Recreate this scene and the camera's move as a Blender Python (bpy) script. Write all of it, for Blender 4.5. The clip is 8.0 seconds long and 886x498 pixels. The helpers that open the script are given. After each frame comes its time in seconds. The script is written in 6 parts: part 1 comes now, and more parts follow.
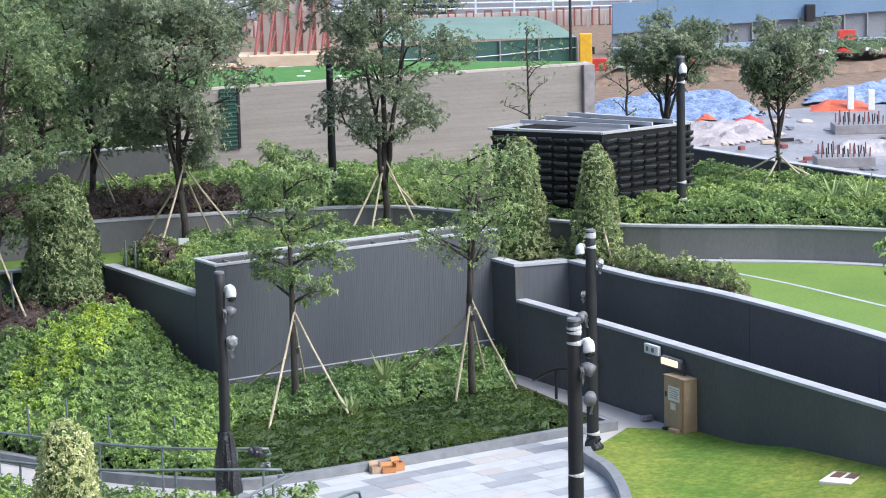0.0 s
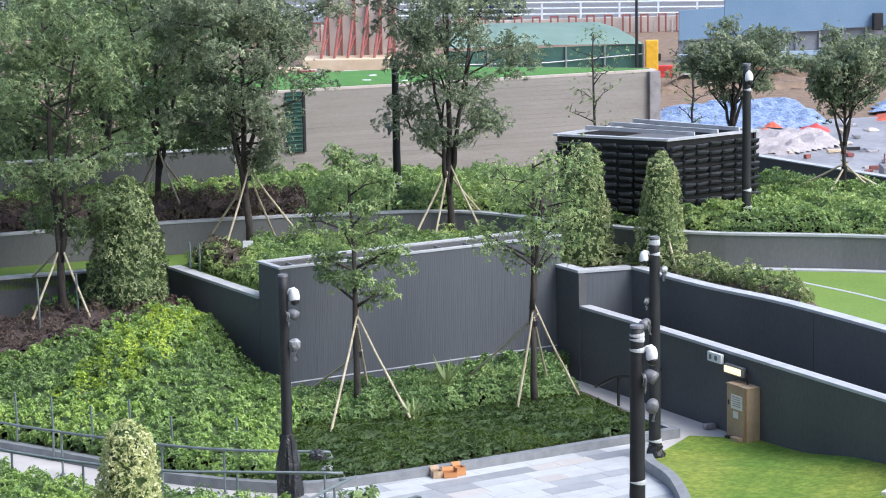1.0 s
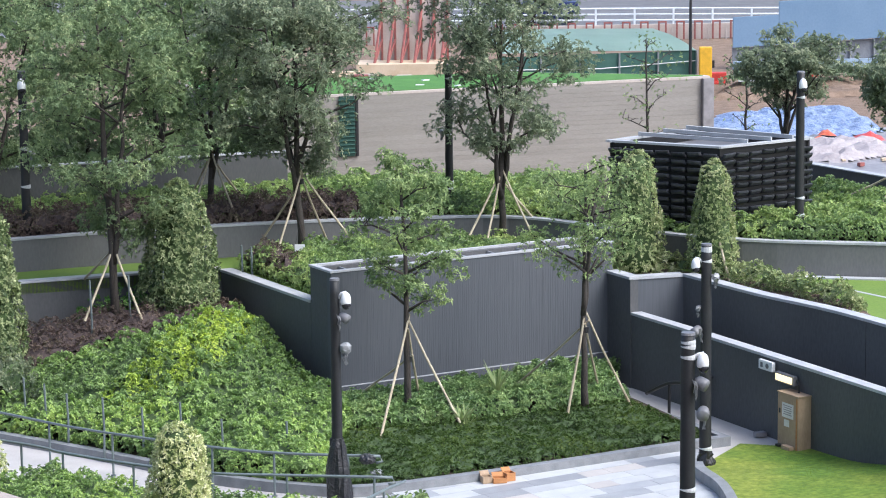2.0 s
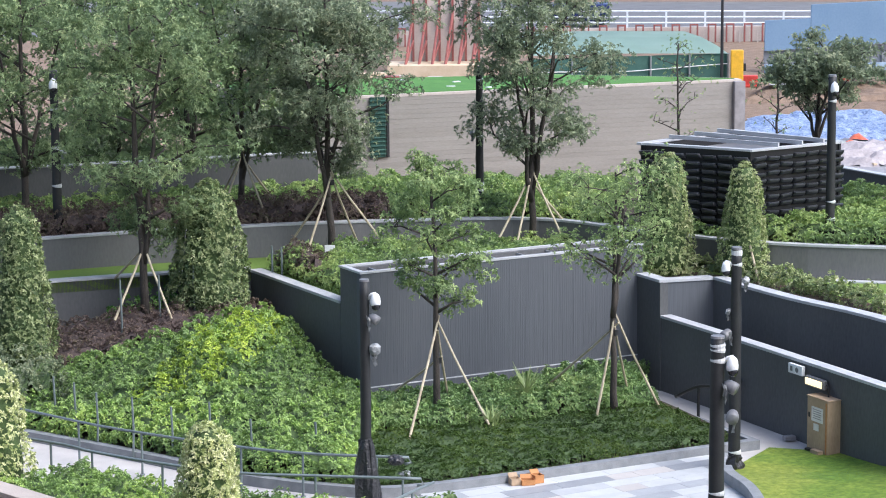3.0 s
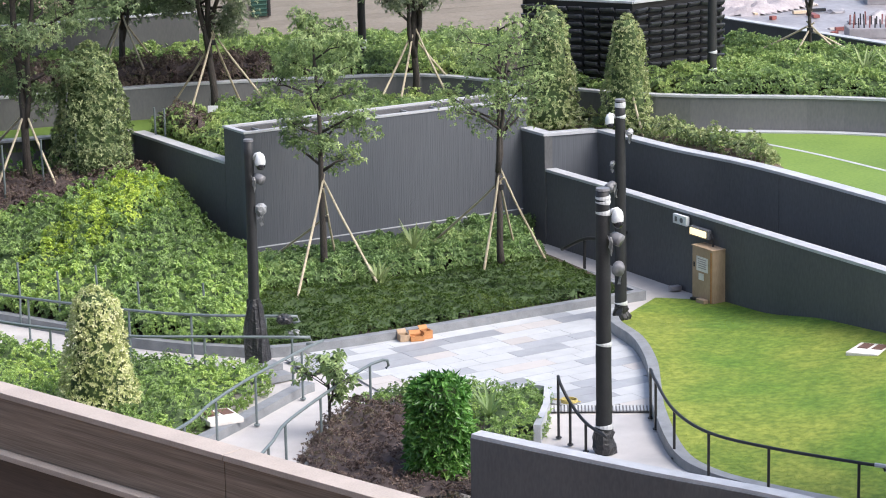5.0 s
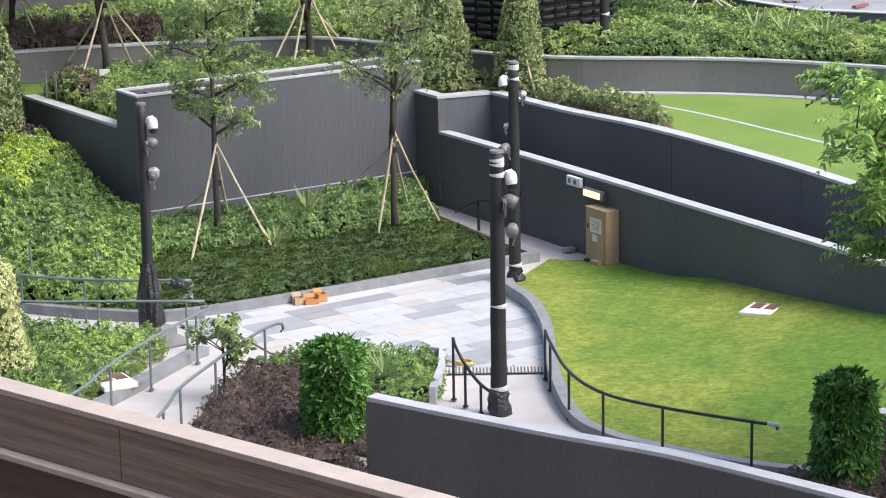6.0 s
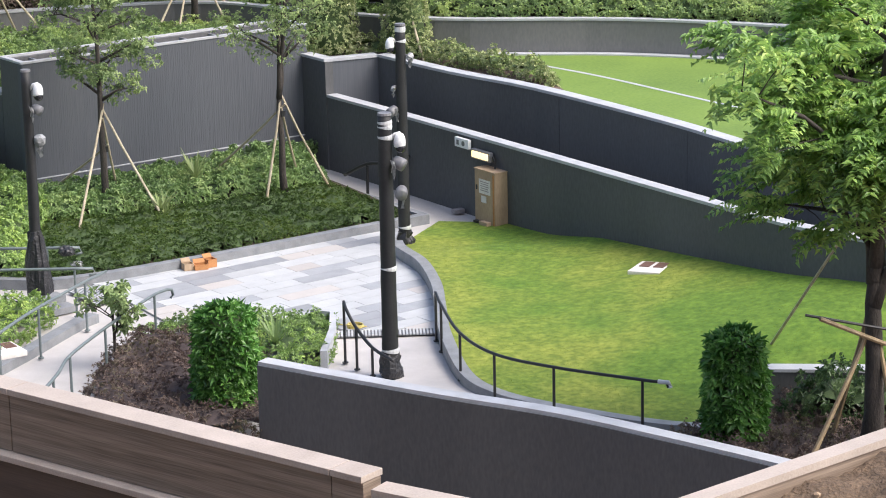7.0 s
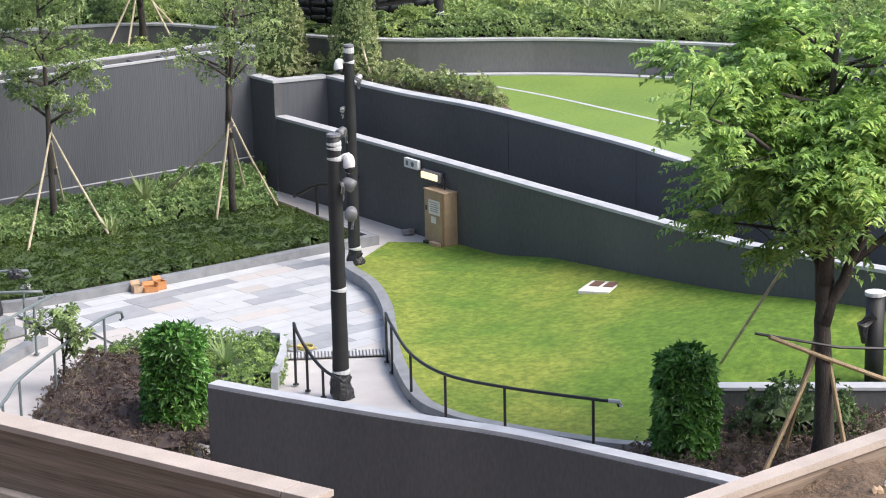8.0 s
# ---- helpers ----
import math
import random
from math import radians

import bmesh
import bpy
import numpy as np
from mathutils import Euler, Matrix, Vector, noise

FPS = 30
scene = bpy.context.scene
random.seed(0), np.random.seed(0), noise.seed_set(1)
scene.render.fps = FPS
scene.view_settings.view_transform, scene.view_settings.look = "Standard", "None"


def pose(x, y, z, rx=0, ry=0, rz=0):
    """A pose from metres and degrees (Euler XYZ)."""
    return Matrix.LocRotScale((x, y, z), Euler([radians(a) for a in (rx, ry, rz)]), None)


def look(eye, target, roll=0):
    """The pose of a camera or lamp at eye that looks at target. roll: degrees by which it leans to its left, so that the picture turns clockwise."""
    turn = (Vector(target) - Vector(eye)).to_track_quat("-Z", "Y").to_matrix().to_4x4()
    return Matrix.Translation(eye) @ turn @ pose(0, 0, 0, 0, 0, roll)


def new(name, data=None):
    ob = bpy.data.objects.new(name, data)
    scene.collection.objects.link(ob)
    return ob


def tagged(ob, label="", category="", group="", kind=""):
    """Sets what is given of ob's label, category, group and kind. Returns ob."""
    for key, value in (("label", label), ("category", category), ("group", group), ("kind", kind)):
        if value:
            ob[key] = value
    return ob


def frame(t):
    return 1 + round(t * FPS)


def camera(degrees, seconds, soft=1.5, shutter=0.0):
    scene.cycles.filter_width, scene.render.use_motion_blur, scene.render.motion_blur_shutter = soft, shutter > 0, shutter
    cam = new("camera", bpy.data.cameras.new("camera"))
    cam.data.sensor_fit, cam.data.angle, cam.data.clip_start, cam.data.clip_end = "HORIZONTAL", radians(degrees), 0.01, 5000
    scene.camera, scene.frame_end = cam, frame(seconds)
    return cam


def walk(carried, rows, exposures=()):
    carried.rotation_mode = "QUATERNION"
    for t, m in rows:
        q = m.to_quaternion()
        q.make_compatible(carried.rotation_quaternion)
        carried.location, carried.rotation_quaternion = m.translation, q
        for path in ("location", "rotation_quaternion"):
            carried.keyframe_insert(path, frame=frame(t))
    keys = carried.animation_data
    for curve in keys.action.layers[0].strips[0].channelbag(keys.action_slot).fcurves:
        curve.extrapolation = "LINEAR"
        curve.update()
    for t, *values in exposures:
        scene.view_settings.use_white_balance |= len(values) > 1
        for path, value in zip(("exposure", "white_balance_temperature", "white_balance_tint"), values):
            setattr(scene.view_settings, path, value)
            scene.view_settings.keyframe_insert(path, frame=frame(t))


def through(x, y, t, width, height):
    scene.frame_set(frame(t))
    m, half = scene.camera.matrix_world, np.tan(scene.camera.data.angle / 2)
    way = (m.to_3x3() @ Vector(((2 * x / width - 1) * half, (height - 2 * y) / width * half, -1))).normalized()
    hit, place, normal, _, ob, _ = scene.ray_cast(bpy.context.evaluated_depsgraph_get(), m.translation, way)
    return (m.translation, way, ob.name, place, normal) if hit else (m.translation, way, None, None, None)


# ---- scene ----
cam = camera(20.0, 8.0, 1.05)
EYE = 12.5
ROWS = [
    (0.0, 80.161, 1.326, -0.231),
    (0.5, 80.275, 1.138, 0.608),
    (1.0, 80.307, 0.951, 1.307),
    (1.5, 80.373, 0.829, 1.972),
    (1.7, 80.402, 0.755, 2.228),
    (2.8, 80.488, 0.413, 3.178),
    (3.0, 80.482, 0.401, 3.286),
    (3.5, 80.021, 0.563, 3.358),
    (4.0, 78.974, 0.897, 2.995),
    (4.5, 77.964, 1.151, 1.922),
    (5.0, 77.188, 1.122, 0.482),
    (5.2, 76.981, 1.021, -0.025),
    (6.3, 76.011, 0.934, -2.707),
    (6.5, 75.797, 0.953, -3.246),
    (7.0, 75.394, 1.120, -4.594),
    (7.5, 75.459, 0.919, -5.405),
    (8.0, 75.840, 1.196, -5.792),
]
walk(cam, [(t, pose(0, 0, EYE, rx, ry, rz)) for t, rx, ry, rz in ROWS], [(0.0, 1.0, 5880, 8), (3.5, 1.06, 5920, 10), (5.0, 1.07, 6300, 10.5), (8.0, 1.05, 6500, 10.5)])

# ---- light: bright overcast ----
world = bpy.data.worlds.new("overcast_sky")
scene.world = world
world.use_nodes = True
wn = world.node_tree
sky = wn.nodes.new("ShaderNodeTexSky")
sky.sky_type = "NISHITA"
sky.sun_disc = False
sky.sun_elevation = radians(51)
sky.sun_rotation = radians(117)
sky.air_density, sky.dust_density = 1.0, 4.0
wn.links.new(sky.outputs[0], wn.nodes["Background"].inputs[0])
wn.nodes["Background"].inputs[1].default_value = 0.15
sun = new("sun", bpy.data.lights.new("sun", "SUN"))
sun.data.energy = 1.4
sun.data.angle = radians(35)
sun.data.color = (1.0, 0.98, 0.95)
sun.matrix_world = look((43, -22, 60), (0, 0, 0))

# ---- materials ----
def nodes_of(name):
    m = bpy.data.materials.new(name)
    m.use_nodes = True
    t = m.node_tree
    return m, t, t.nodes["Principled BSDF"]


def surface(name, a, b, rough=0.7, scale=3.0, fine=60.0, bump=0.15, stretch=(1, 1, 1), metal=0.0, spread=0.0, dist=0.01):
    """Two-scale mottled surface between the colours a and b; spread varies it from piece to piece."""
    m, t, p = nodes_of(name)
    N, L = t.nodes.new, t.links.new
    co = N("ShaderNodeTexCoord")
    mp = N("ShaderNodeMapping")
    mp.inputs["Scale"].default_value = stretch
    L(co.outputs["Object"], mp.inputs[0])
    n1, n2 = N("ShaderNodeTexNoise"), N("ShaderNodeTexNoise")
    n1.inputs["Scale"].default_value, n1.inputs["Detail"].default_value = scale, 6
    n2.inputs["Scale"].default_value, n2.inputs["Detail"].default_value = fine, 3
    L(mp.outputs[0], n1.inputs[0]), L(mp.outputs[0], n2.inputs[0])
    mix = N("ShaderNodeMath")
    mix.operation = "MULTIPLY_ADD"
    mix.inputs[1].default_value = 0.45
    L(n2.outputs[0], mix.inputs[0])
    sc = N("ShaderNodeMath")
    sc.operation = "MULTIPLY"
    sc.inputs[1].default_value = 0.55
    L(n1.outputs[0], sc.inputs[0]), L(sc.outputs[0], mix.inputs[2])
    ramp = N("ShaderNodeValToRGB")
    ramp.color_ramp.elements[0].position, ramp.color_ramp.elements[1].position = 0.33, 0.67
    ramp.color_ramp.elements[0].color, ramp.color_ramp.elements[1].color = (*a, 1), (*b, 1)
    L(mix.outputs[0], ramp.inputs[0])
    col = ramp.outputs[0]
    if spread:
        oi, hsv, mr = N("ShaderNodeObjectInfo"), N("ShaderNodeHueSaturation"), N("ShaderNodeMapRange")
        mr.inputs[3].default_value, mr.inputs[4].default_value = 1 - spread, 1 + spread
        L(oi.outputs["Random"], mr.inputs[0]), L(mr.outputs[0], hsv.inputs["Value"]), L(col, hsv.inputs["Color"])
        col = hsv.outputs[0]
    L(col, p.inputs["Base Color"])
    p.inputs["Roughness"].default_value, p.inputs["Metallic"].default_value = rough, metal
    if bump:
        bp = N("ShaderNodeBump")
        bp.inputs["Strength"].default_value, bp.inputs["Distance"].default_value = bump, dist
        L(n2.outputs[0], bp.inputs["Height"]), L(bp.outputs[0], p.inputs["Normal"])
    return m


def leafy(name, colours, rough=0.5, through=0.3, patch=0.9, weight=0.45, stops=None):
    """Leaves: each leaf takes one of the colours; light shines partly through; patches of growth vary the tone."""
    m, t, p = nodes_of(name)
    N, L = t.nodes.new, t.links.new
    geo, ramp = N("ShaderNodeNewGeometry"), N("ShaderNodeValToRGB")
    els = ramp.color_ramp.elements
    while len(els) < len(colours):
        els.new(0.5)
    for i, c in enumerate(colours):
        els[i].position, els[i].color = stops[i] if stops else i / max(1, len(colours) - 1), (*c, 1)
    co, ns = N("ShaderNodeTexCoord"), N("ShaderNodeTexNoise")
    ns.inputs["Scale"].default_value = patch
    L(co.outputs["Object"], ns.inputs[0])
    ad = N("ShaderNodeMath")
    ad.operation = "MULTIPLY_ADD"
    ad.inputs[1].default_value = 1.05 - weight
    mr = N("ShaderNodeMapRange")
    mr.inputs[1].default_value, mr.inputs[2].default_value, mr.inputs[4].default_value = 0.3, 0.7, weight
    L(ns.outputs[0], mr.inputs[0])
    L(geo.outputs["Random Per Island"], ad.inputs[0]), L(mr.outputs[0], ad.inputs[2])
    L(ad.outputs[0], ramp.inputs[0]), L(ramp.outputs[0], p.inputs["Base Color"])
    p.inputs["Roughness"].default_value = rough
    tr, mx = N("ShaderNodeBsdfTranslucent"), N("ShaderNodeMixShader")
    mx.inputs[0].default_value = through
    L(ramp.outputs[0], tr.inputs[0]), L(p.outputs[0], mx.inputs[1]), L(tr.outputs[0], mx.inputs[2])
    L(mx.outputs[0], t.nodes["Material Output"].inputs[0])
    return m


def plain(name, c, rough=0.5, metal=0.0):
    return surface(name, [v * 0.82 for v in c], [min(1, v * 1.15) for v in c], rough, 8, 90, 0.05, metal=metal)


M_WALL = surface("charcoal_render", (0.069, 0.071, 0.075), (0.11, 0.112, 0.116), 0.75, 0.5, 24, 0.12, (1, 1, 0.35))
M_BAND = surface("warm_grey_render", (0.12, 0.12, 0.124), (0.172, 0.17, 0.173), 0.75, 0.4, 24, 0.12, (1, 1, 0.35))
M_RIB = surface("charcoal_combed_render", (0.07, 0.077, 0.09), (0.108, 0.116, 0.133), 0.7, 0.4, 40, 0.25, (1, 1, 0.03))
M_COPING = surface("pale_coping_stone", (0.34, 0.35, 0.37), (0.5, 0.51, 0.535), 0.6, 3, 60)
M_KERB = surface("grey_granite_kerb", (0.155, 0.163, 0.175), (0.27, 0.28, 0.295), 0.6, 4, 90)
M_PATH = surface("pale_granite", (0.39, 0.37, 0.36), (0.51, 0.485, 0.47), 0.65, 2, 80)
M_TILE_W = surface("white_granite_tile", (0.4, 0.41, 0.42), (0.5, 0.51, 0.52), 0.5, 3, 120, spread=0.07)
M_TILE_G = surface("grey_granite_tile", (0.25, 0.26, 0.28), (0.34, 0.35, 0.37), 0.5, 3, 120, spread=0.14)
M_TILE_P = surface("pinkish_granite_tile", (0.42, 0.39, 0.37), (0.5, 0.47, 0.45), 0.5, 3, 120, spread=0.07)
M_GROUT = plain("grout", (0.3, 0.3, 0.3), 0.9)
M_SOIL = surface("dark_soil", (0.03, 0.022, 0.016), (0.07, 0.05, 0.035), 0.95, 4, 50, 0.6)
M_EARTH = surface("dry_brown_earth", (0.13, 0.085, 0.055), (0.27, 0.19, 0.135), 0.95, 2.5, 30, 0.8, dist=0.03)
def turf(name):
    """Mown grass: green with large yellowed worn patches, small tufts and fine relief."""
    m, t, p = nodes_of(name)
    N, L = t.nodes.new, t.links.new
    co = N("ShaderNodeTexCoord")
    last = None
    for scale, detail, lo, hi, a, b in ((0.33, 5, 0.4, 0.6, (0.09, 0.168, 0.014), (0.185, 0.228, 0.03)), (3.4, 8, 0.36, 0.66, (0.8, 0.86, 0.8), (1.18, 1.13, 1.25)), (9, 6, 0.34, 0.66, (0.74, 0.8, 0.68), (1.34, 1.26, 1.4))):
        ns, rp = N("ShaderNodeTexNoise"), N("ShaderNodeValToRGB")
        ns.inputs["Scale"].default_value, ns.inputs["Detail"].default_value = scale, detail
        L(co.outputs["Object"], ns.inputs[0])
        if last is None:
            ax, mr, ad = N("ShaderNodeSeparateXYZ"), N("ShaderNodeMapRange"), N("ShaderNodeMath")
            mr.inputs[1].default_value, mr.inputs[2].default_value, mr.inputs[3].default_value, mr.inputs[4].default_value = 3.5, 9.5, 0.12, -0.24
            L(co.outputs["Object"], ax.inputs[0]), L(ax.outputs[0], mr.inputs[0]), L(ns.outputs[0], ad.inputs[0]), L(mr.outputs[0], ad.inputs[1]), L(ad.outputs[0], rp.inputs[0])
        else:
            L(ns.outputs[0], rp.inputs[0])
        e = rp.color_ramp.elements
        e[0].position, e[1].position, e[0].color, e[1].color = lo, hi, (*a, 1), (*b, 1)
        if last is None:
            last = rp.outputs[0]
        else:
            mx = N("ShaderNodeMix")
            mx.data_type, mx.blend_type = "RGBA", "MULTIPLY"
            mx.inputs[0].default_value = 1.0
            L(last, mx.inputs[6]), L(rp.outputs[0], mx.inputs[7])
            last = mx.outputs[2]
    L(last, p.inputs["Base Color"])
    p.inputs["Roughness"].default_value = 0.9
    bp = N("ShaderNodeBump")
    bp.inputs["Strength"].default_value, bp.inputs["Distance"].default_value = 0.35, 0.03
    L(ns.outputs[0], bp.inputs["Height"]), L(bp.outputs[0], p.inputs["Normal"])
    return m


M_LAWN = turf("mown_grass")
M_LAWN_UP = surface("bright_mown_grass", (0.1, 0.172, 0.026), (0.172, 0.26, 0.042), 0.85, 0.4, 14, 0.3, dist=0.02)
M_BLADE = leafy("grass_blades", [(0.16, 0.24, 0.02), (0.19, 0.26, 0.025), (0.2, 0.28, 0.032), (0.28, 0.33, 0.07)], 0.8, 0.4, 0.4, 0.6)
# filler behind the leaves; the shade between them is put into its colour
M_UNDER = surface("inner_leaf_shade", (0.035, 0.055, 0.022), (0.08, 0.13, 0.042), 0.9, 5, 40, 0.5)
L_HEDGE = leafy("hedge_leaves", [(0.107, 0.168, 0.0664), (0.227, 0.337, 0.122), (0.356, 0.506, 0.154), (0.539, 0.674, 0.179)], 0.45, 0.35, 0.45, 0.6)
L_SPRING = leafy("yellow_green_shrub_leaves", [(0.166, 0.251, 0.0576), (0.353, 0.481, 0.0896), (0.52, 0.652, 0.102), (0.644, 0.742, 0.141)], 0.45, 0.35, 0.6, 0.5)
L_HEDGE2 = leafy("shrub_leaves", [(0.103, 0.163, 0.0684), (0.23, 0.337, 0.129), (0.375, 0.5, 0.167), (0.544, 0.619, 0.243)], 0.45, 0.35, 0.6, 0.6)
M_TWIG = surface("brown_twigs", (0.04, 0.029, 0.028), (0.09, 0.067, 0.063), 0.95, 5, 40, 0.5)
L_MID = leafy("mid_green_leaves", [(0.0794, 0.135, 0.0576), (0.159, 0.254, 0.096), (0.249, 0.373, 0.134), (0.408, 0.508, 0.205)], 0.45, 0.35, 0.6, 0.6)
L_DARK = leafy("groundcover_leaves", [(0.0246, 0.0487, 0.0096), (0.0447, 0.0865, 0.0148), (0.0738, 0.13, 0.0207), (0.133, 0.188, 0.0318)], 0.5, 0.3, 0.5, 0.6)
L_RED = leafy("purple_brown_leaves", [(0.0605, 0.0431, 0.0396), (0.126, 0.088, 0.0771), (0.202, 0.15, 0.124), (0.151, 0.15, 0.0741)])
L_TREE = leafy("tree_leaves", [(0.0982, 0.127, 0.0783), (0.179, 0.228, 0.139), (0.277, 0.334, 0.202), (0.462, 0.488, 0.322)], 0.6, 0.4)
L_YOUNG = leafy("young_tree_leaves", [(0.105, 0.159, 0.072), (0.209, 0.297, 0.122), (0.33, 0.435, 0.171), (0.506, 0.594, 0.27)], 0.6, 0.35)
L_FRESH = leafy("fresh_green_leaves", [(0.0768, 0.151, 0.06), (0.205, 0.347, 0.1), (0.346, 0.538, 0.14), (0.614, 0.739, 0.22)], 0.4, 0.4)
L_CREAM = leafy("variegated_leaves", [(0.2, 0.27, 0.08), (0.45, 0.5, 0.2), (0.72, 0.74, 0.4), (0.86, 0.85, 0.55)], 0.45, 0.3, 1.3, 0.25)
L_LIME = leafy("yellow_green_leaves", [(0.118, 0.179, 0.0634), (0.259, 0.336, 0.127), (0.447, 0.493, 0.24), (0.682, 0.672, 0.422)], 0.45, 0.3)
L_TREEG = leafy("green_tree_leaves", [(0.0924, 0.133, 0.0691), (0.174, 0.249, 0.121), (0.272, 0.36, 0.167), (0.439, 0.498, 0.254)], 0.6, 0.4)
L_VARIE = leafy("dark_variegated_leaves", [(0.0553, 0.0997, 0.0398), (0.138, 0.198, 0.0795), (0.318, 0.383, 0.172), (0.526, 0.567, 0.318)], 0.45, 0.3, 1.3, 0.3)
L_GLOSS = leafy("glossy_green_leaves", [(0.04, 0.11, 0.025), (0.08, 0.21, 0.042), (0.16, 0.36, 0.075), (0.4, 0.58, 0.2)], 0.25, 0.35)
L_DARKSH = leafy("dark_shrub_leaves", [(0.0315, 0.065, 0.0256), (0.063, 0.115, 0.0435), (0.105, 0.18, 0.064), (0.21, 0.28, 0.128)], 0.35, 0.3)
M_BARK = surface("grey_brown_bark", (0.028, 0.024, 0.02), (0.075, 0.063, 0.055), 0.9, 6, 50, 0.8, (1, 1, 0.3), dist=0.02)
M_BAMBOO = surface("weathered_bamboo", (0.3, 0.245, 0.165), (0.55, 0.48, 0.35), 0.6, 5, 40, 0.2, (1, 1, 0.4))
M_CANE = surface("brown_bamboo", (0.19, 0.13, 0.07), (0.38, 0.29, 0.17), 0.6, 5, 40, 0.25, (1, 1, 0.4))
M_POLE = surface("dark_wrapped_steel", (0.009, 0.0095, 0.011), (0.022, 0.023, 0.025), 0.6, 4, 40, 0.3)
M_BLACK = plain("black_paint", (0.018, 0.018, 0.02), 0.45)
M_BAG = surface("black_plastic_sheet", (0.012, 0.012, 0.014), (0.03, 0.03, 0.034), 0.35, 6, 20, 0.9, dist=0.03)
M_WHITE = plain("white_plastic", (0.75, 0.76, 0.77), 0.35)
M_LENS = plain("dark_glossy_dome", (0.02, 0.02, 0.025), 0.1)
M_GREYP = plain("grey_plastic", (0.16, 0.16, 0.17), 0.5)
M_STEEL = surface("brushed_steel", (0.3, 0.32, 0.34), (0.45, 0.47, 0.49), 0.4, 10, 90, 0.05, metal=0.7)
M_RAIL = plain("green_grey_rail_paint", (0.14, 0.17, 0.175), 0.4)
M_CARD = surface("brown_cardboard", (0.31, 0.215, 0.135), (0.46, 0.335, 0.225), 0.85, 3, 30, 0.2, (1, 1, 0.3))
M_ORANGE = surface("orange_brown_box", (0.38, 0.16, 0.055), (0.52, 0.25, 0.1), 0.8, 4, 40, 0.2)
M_WRAP = surface("grey_plastic_film", (0.17, 0.175, 0.18), (0.34, 0.35, 0.36), 0.4, 9, 40, 0.5)
M_TAPE = plain("silver_tape", (0.55, 0.56, 0.57), 0.35)
M_PAPER = plain("white_paper", (0.72, 0.68, 0.64), 0.8)
M_INK = plain("grey_print", (0.35, 0.3, 0.3), 0.8)
M_STONE = surface("brown_striped_stone", (0.112, 0.082, 0.06), (0.325, 0.255, 0.2), 0.6, 1.6, 14, 0.1, (0.18, 0.18, 9))
M_STONE_TOP = surface("pale_pink_stone", (0.34, 0.285, 0.245), (0.48, 0.41, 0.36), 0.6, 3, 60)
M_STONE_DK = surface("dark_brown_stone", (0.05, 0.034, 0.027), (0.1, 0.07, 0.055), 0.6, 1.2, 20, 0.1, (0.25, 0.25, 7))
M_TAN = surface("beige_boarding", (0.225, 0.208, 0.185), (0.3, 0.28, 0.255), 0.8, 1.2, 30, 0.15, (0.4, 0.4, 2), spread=0.06)
M_TURF = surface("artificial_turf", (0.05, 0.15, 0.025), (0.09, 0.22, 0.04), 0.9, 1.5, 60, 0.5)
M_CONC = surface("pale_wet_concrete", (0.17, 0.16, 0.165), (0.35, 0.33, 0.34), 0.45, 0.45, 5, 0.2)
M_GLOW, gt, gp = nodes_of("lit_lamp_face")
gp.inputs["Base Color"].default_value = (0.9, 0.8, 0.5, 1)
gp.inputs["Emission Color"].default_value = (1.0, 0.78, 0.38, 1)
gp.inputs["Emission Strength"].default_value = 0.75


# ---- building helpers ----
def link(name, mesh, mats, parent=None, label=""):
    for m in mats if isinstance(mats, (list, tuple)) else [mats]:
        mesh.materials.append(m)
    ob = new(name, mesh)
    if parent:
        ob.parent = parent
    if label:
        ob["label"] = label
    return ob


def part(name, bm, mat, parent=None, label="", smooth=False):
    """Links a bmesh as one mesh object under a thing or part."""
    bmesh.ops.recalc_face_normals(bm, faces=bm.faces)
    if smooth:
        for f in bm.faces:
            f.smooth = True
    me = bpy.data.meshes.new(name)
    bm.to_mesh(me)
    bm.free()
    return link(name, me, mat, parent, label)


def thing(name, label, category, group="", at=(0, 0, 0), rz=0.0):
    ob = new(name)
    ob.matrix_world = pose(*at, 0, 0, rz)
    return tagged(ob, label, category, group)


def box_bm(size, m=Matrix(), bevel=0.0, bm=None):
    bm = bm or bmesh.new()
    r = bmesh.ops.create_cube(bm, size=1)
    bmesh.ops.scale(bm, vec=size, verts=r["verts"])
    if bevel:
        es = list({e for v in r["verts"] for e in v.link_edges})
        r = bmesh.ops.bevel(bm, geom=es, offset=bevel, segments=2, affect="EDGES", profile=0.7)
        vs = list({v for f in r["faces"] for v in f.verts})
        seen, todo = set(vs), list(vs)
        while todo:
            v = todo.pop()
            for e in v.link_edges:
                o = e.other_vert(v)
                if o not in seen:
                    seen.add(o), todo.append(o)
        vs = list(seen)
    else:
        vs = r["verts"]
    bmesh.ops.transform(bm, matrix=m, verts=vs)
    return bm


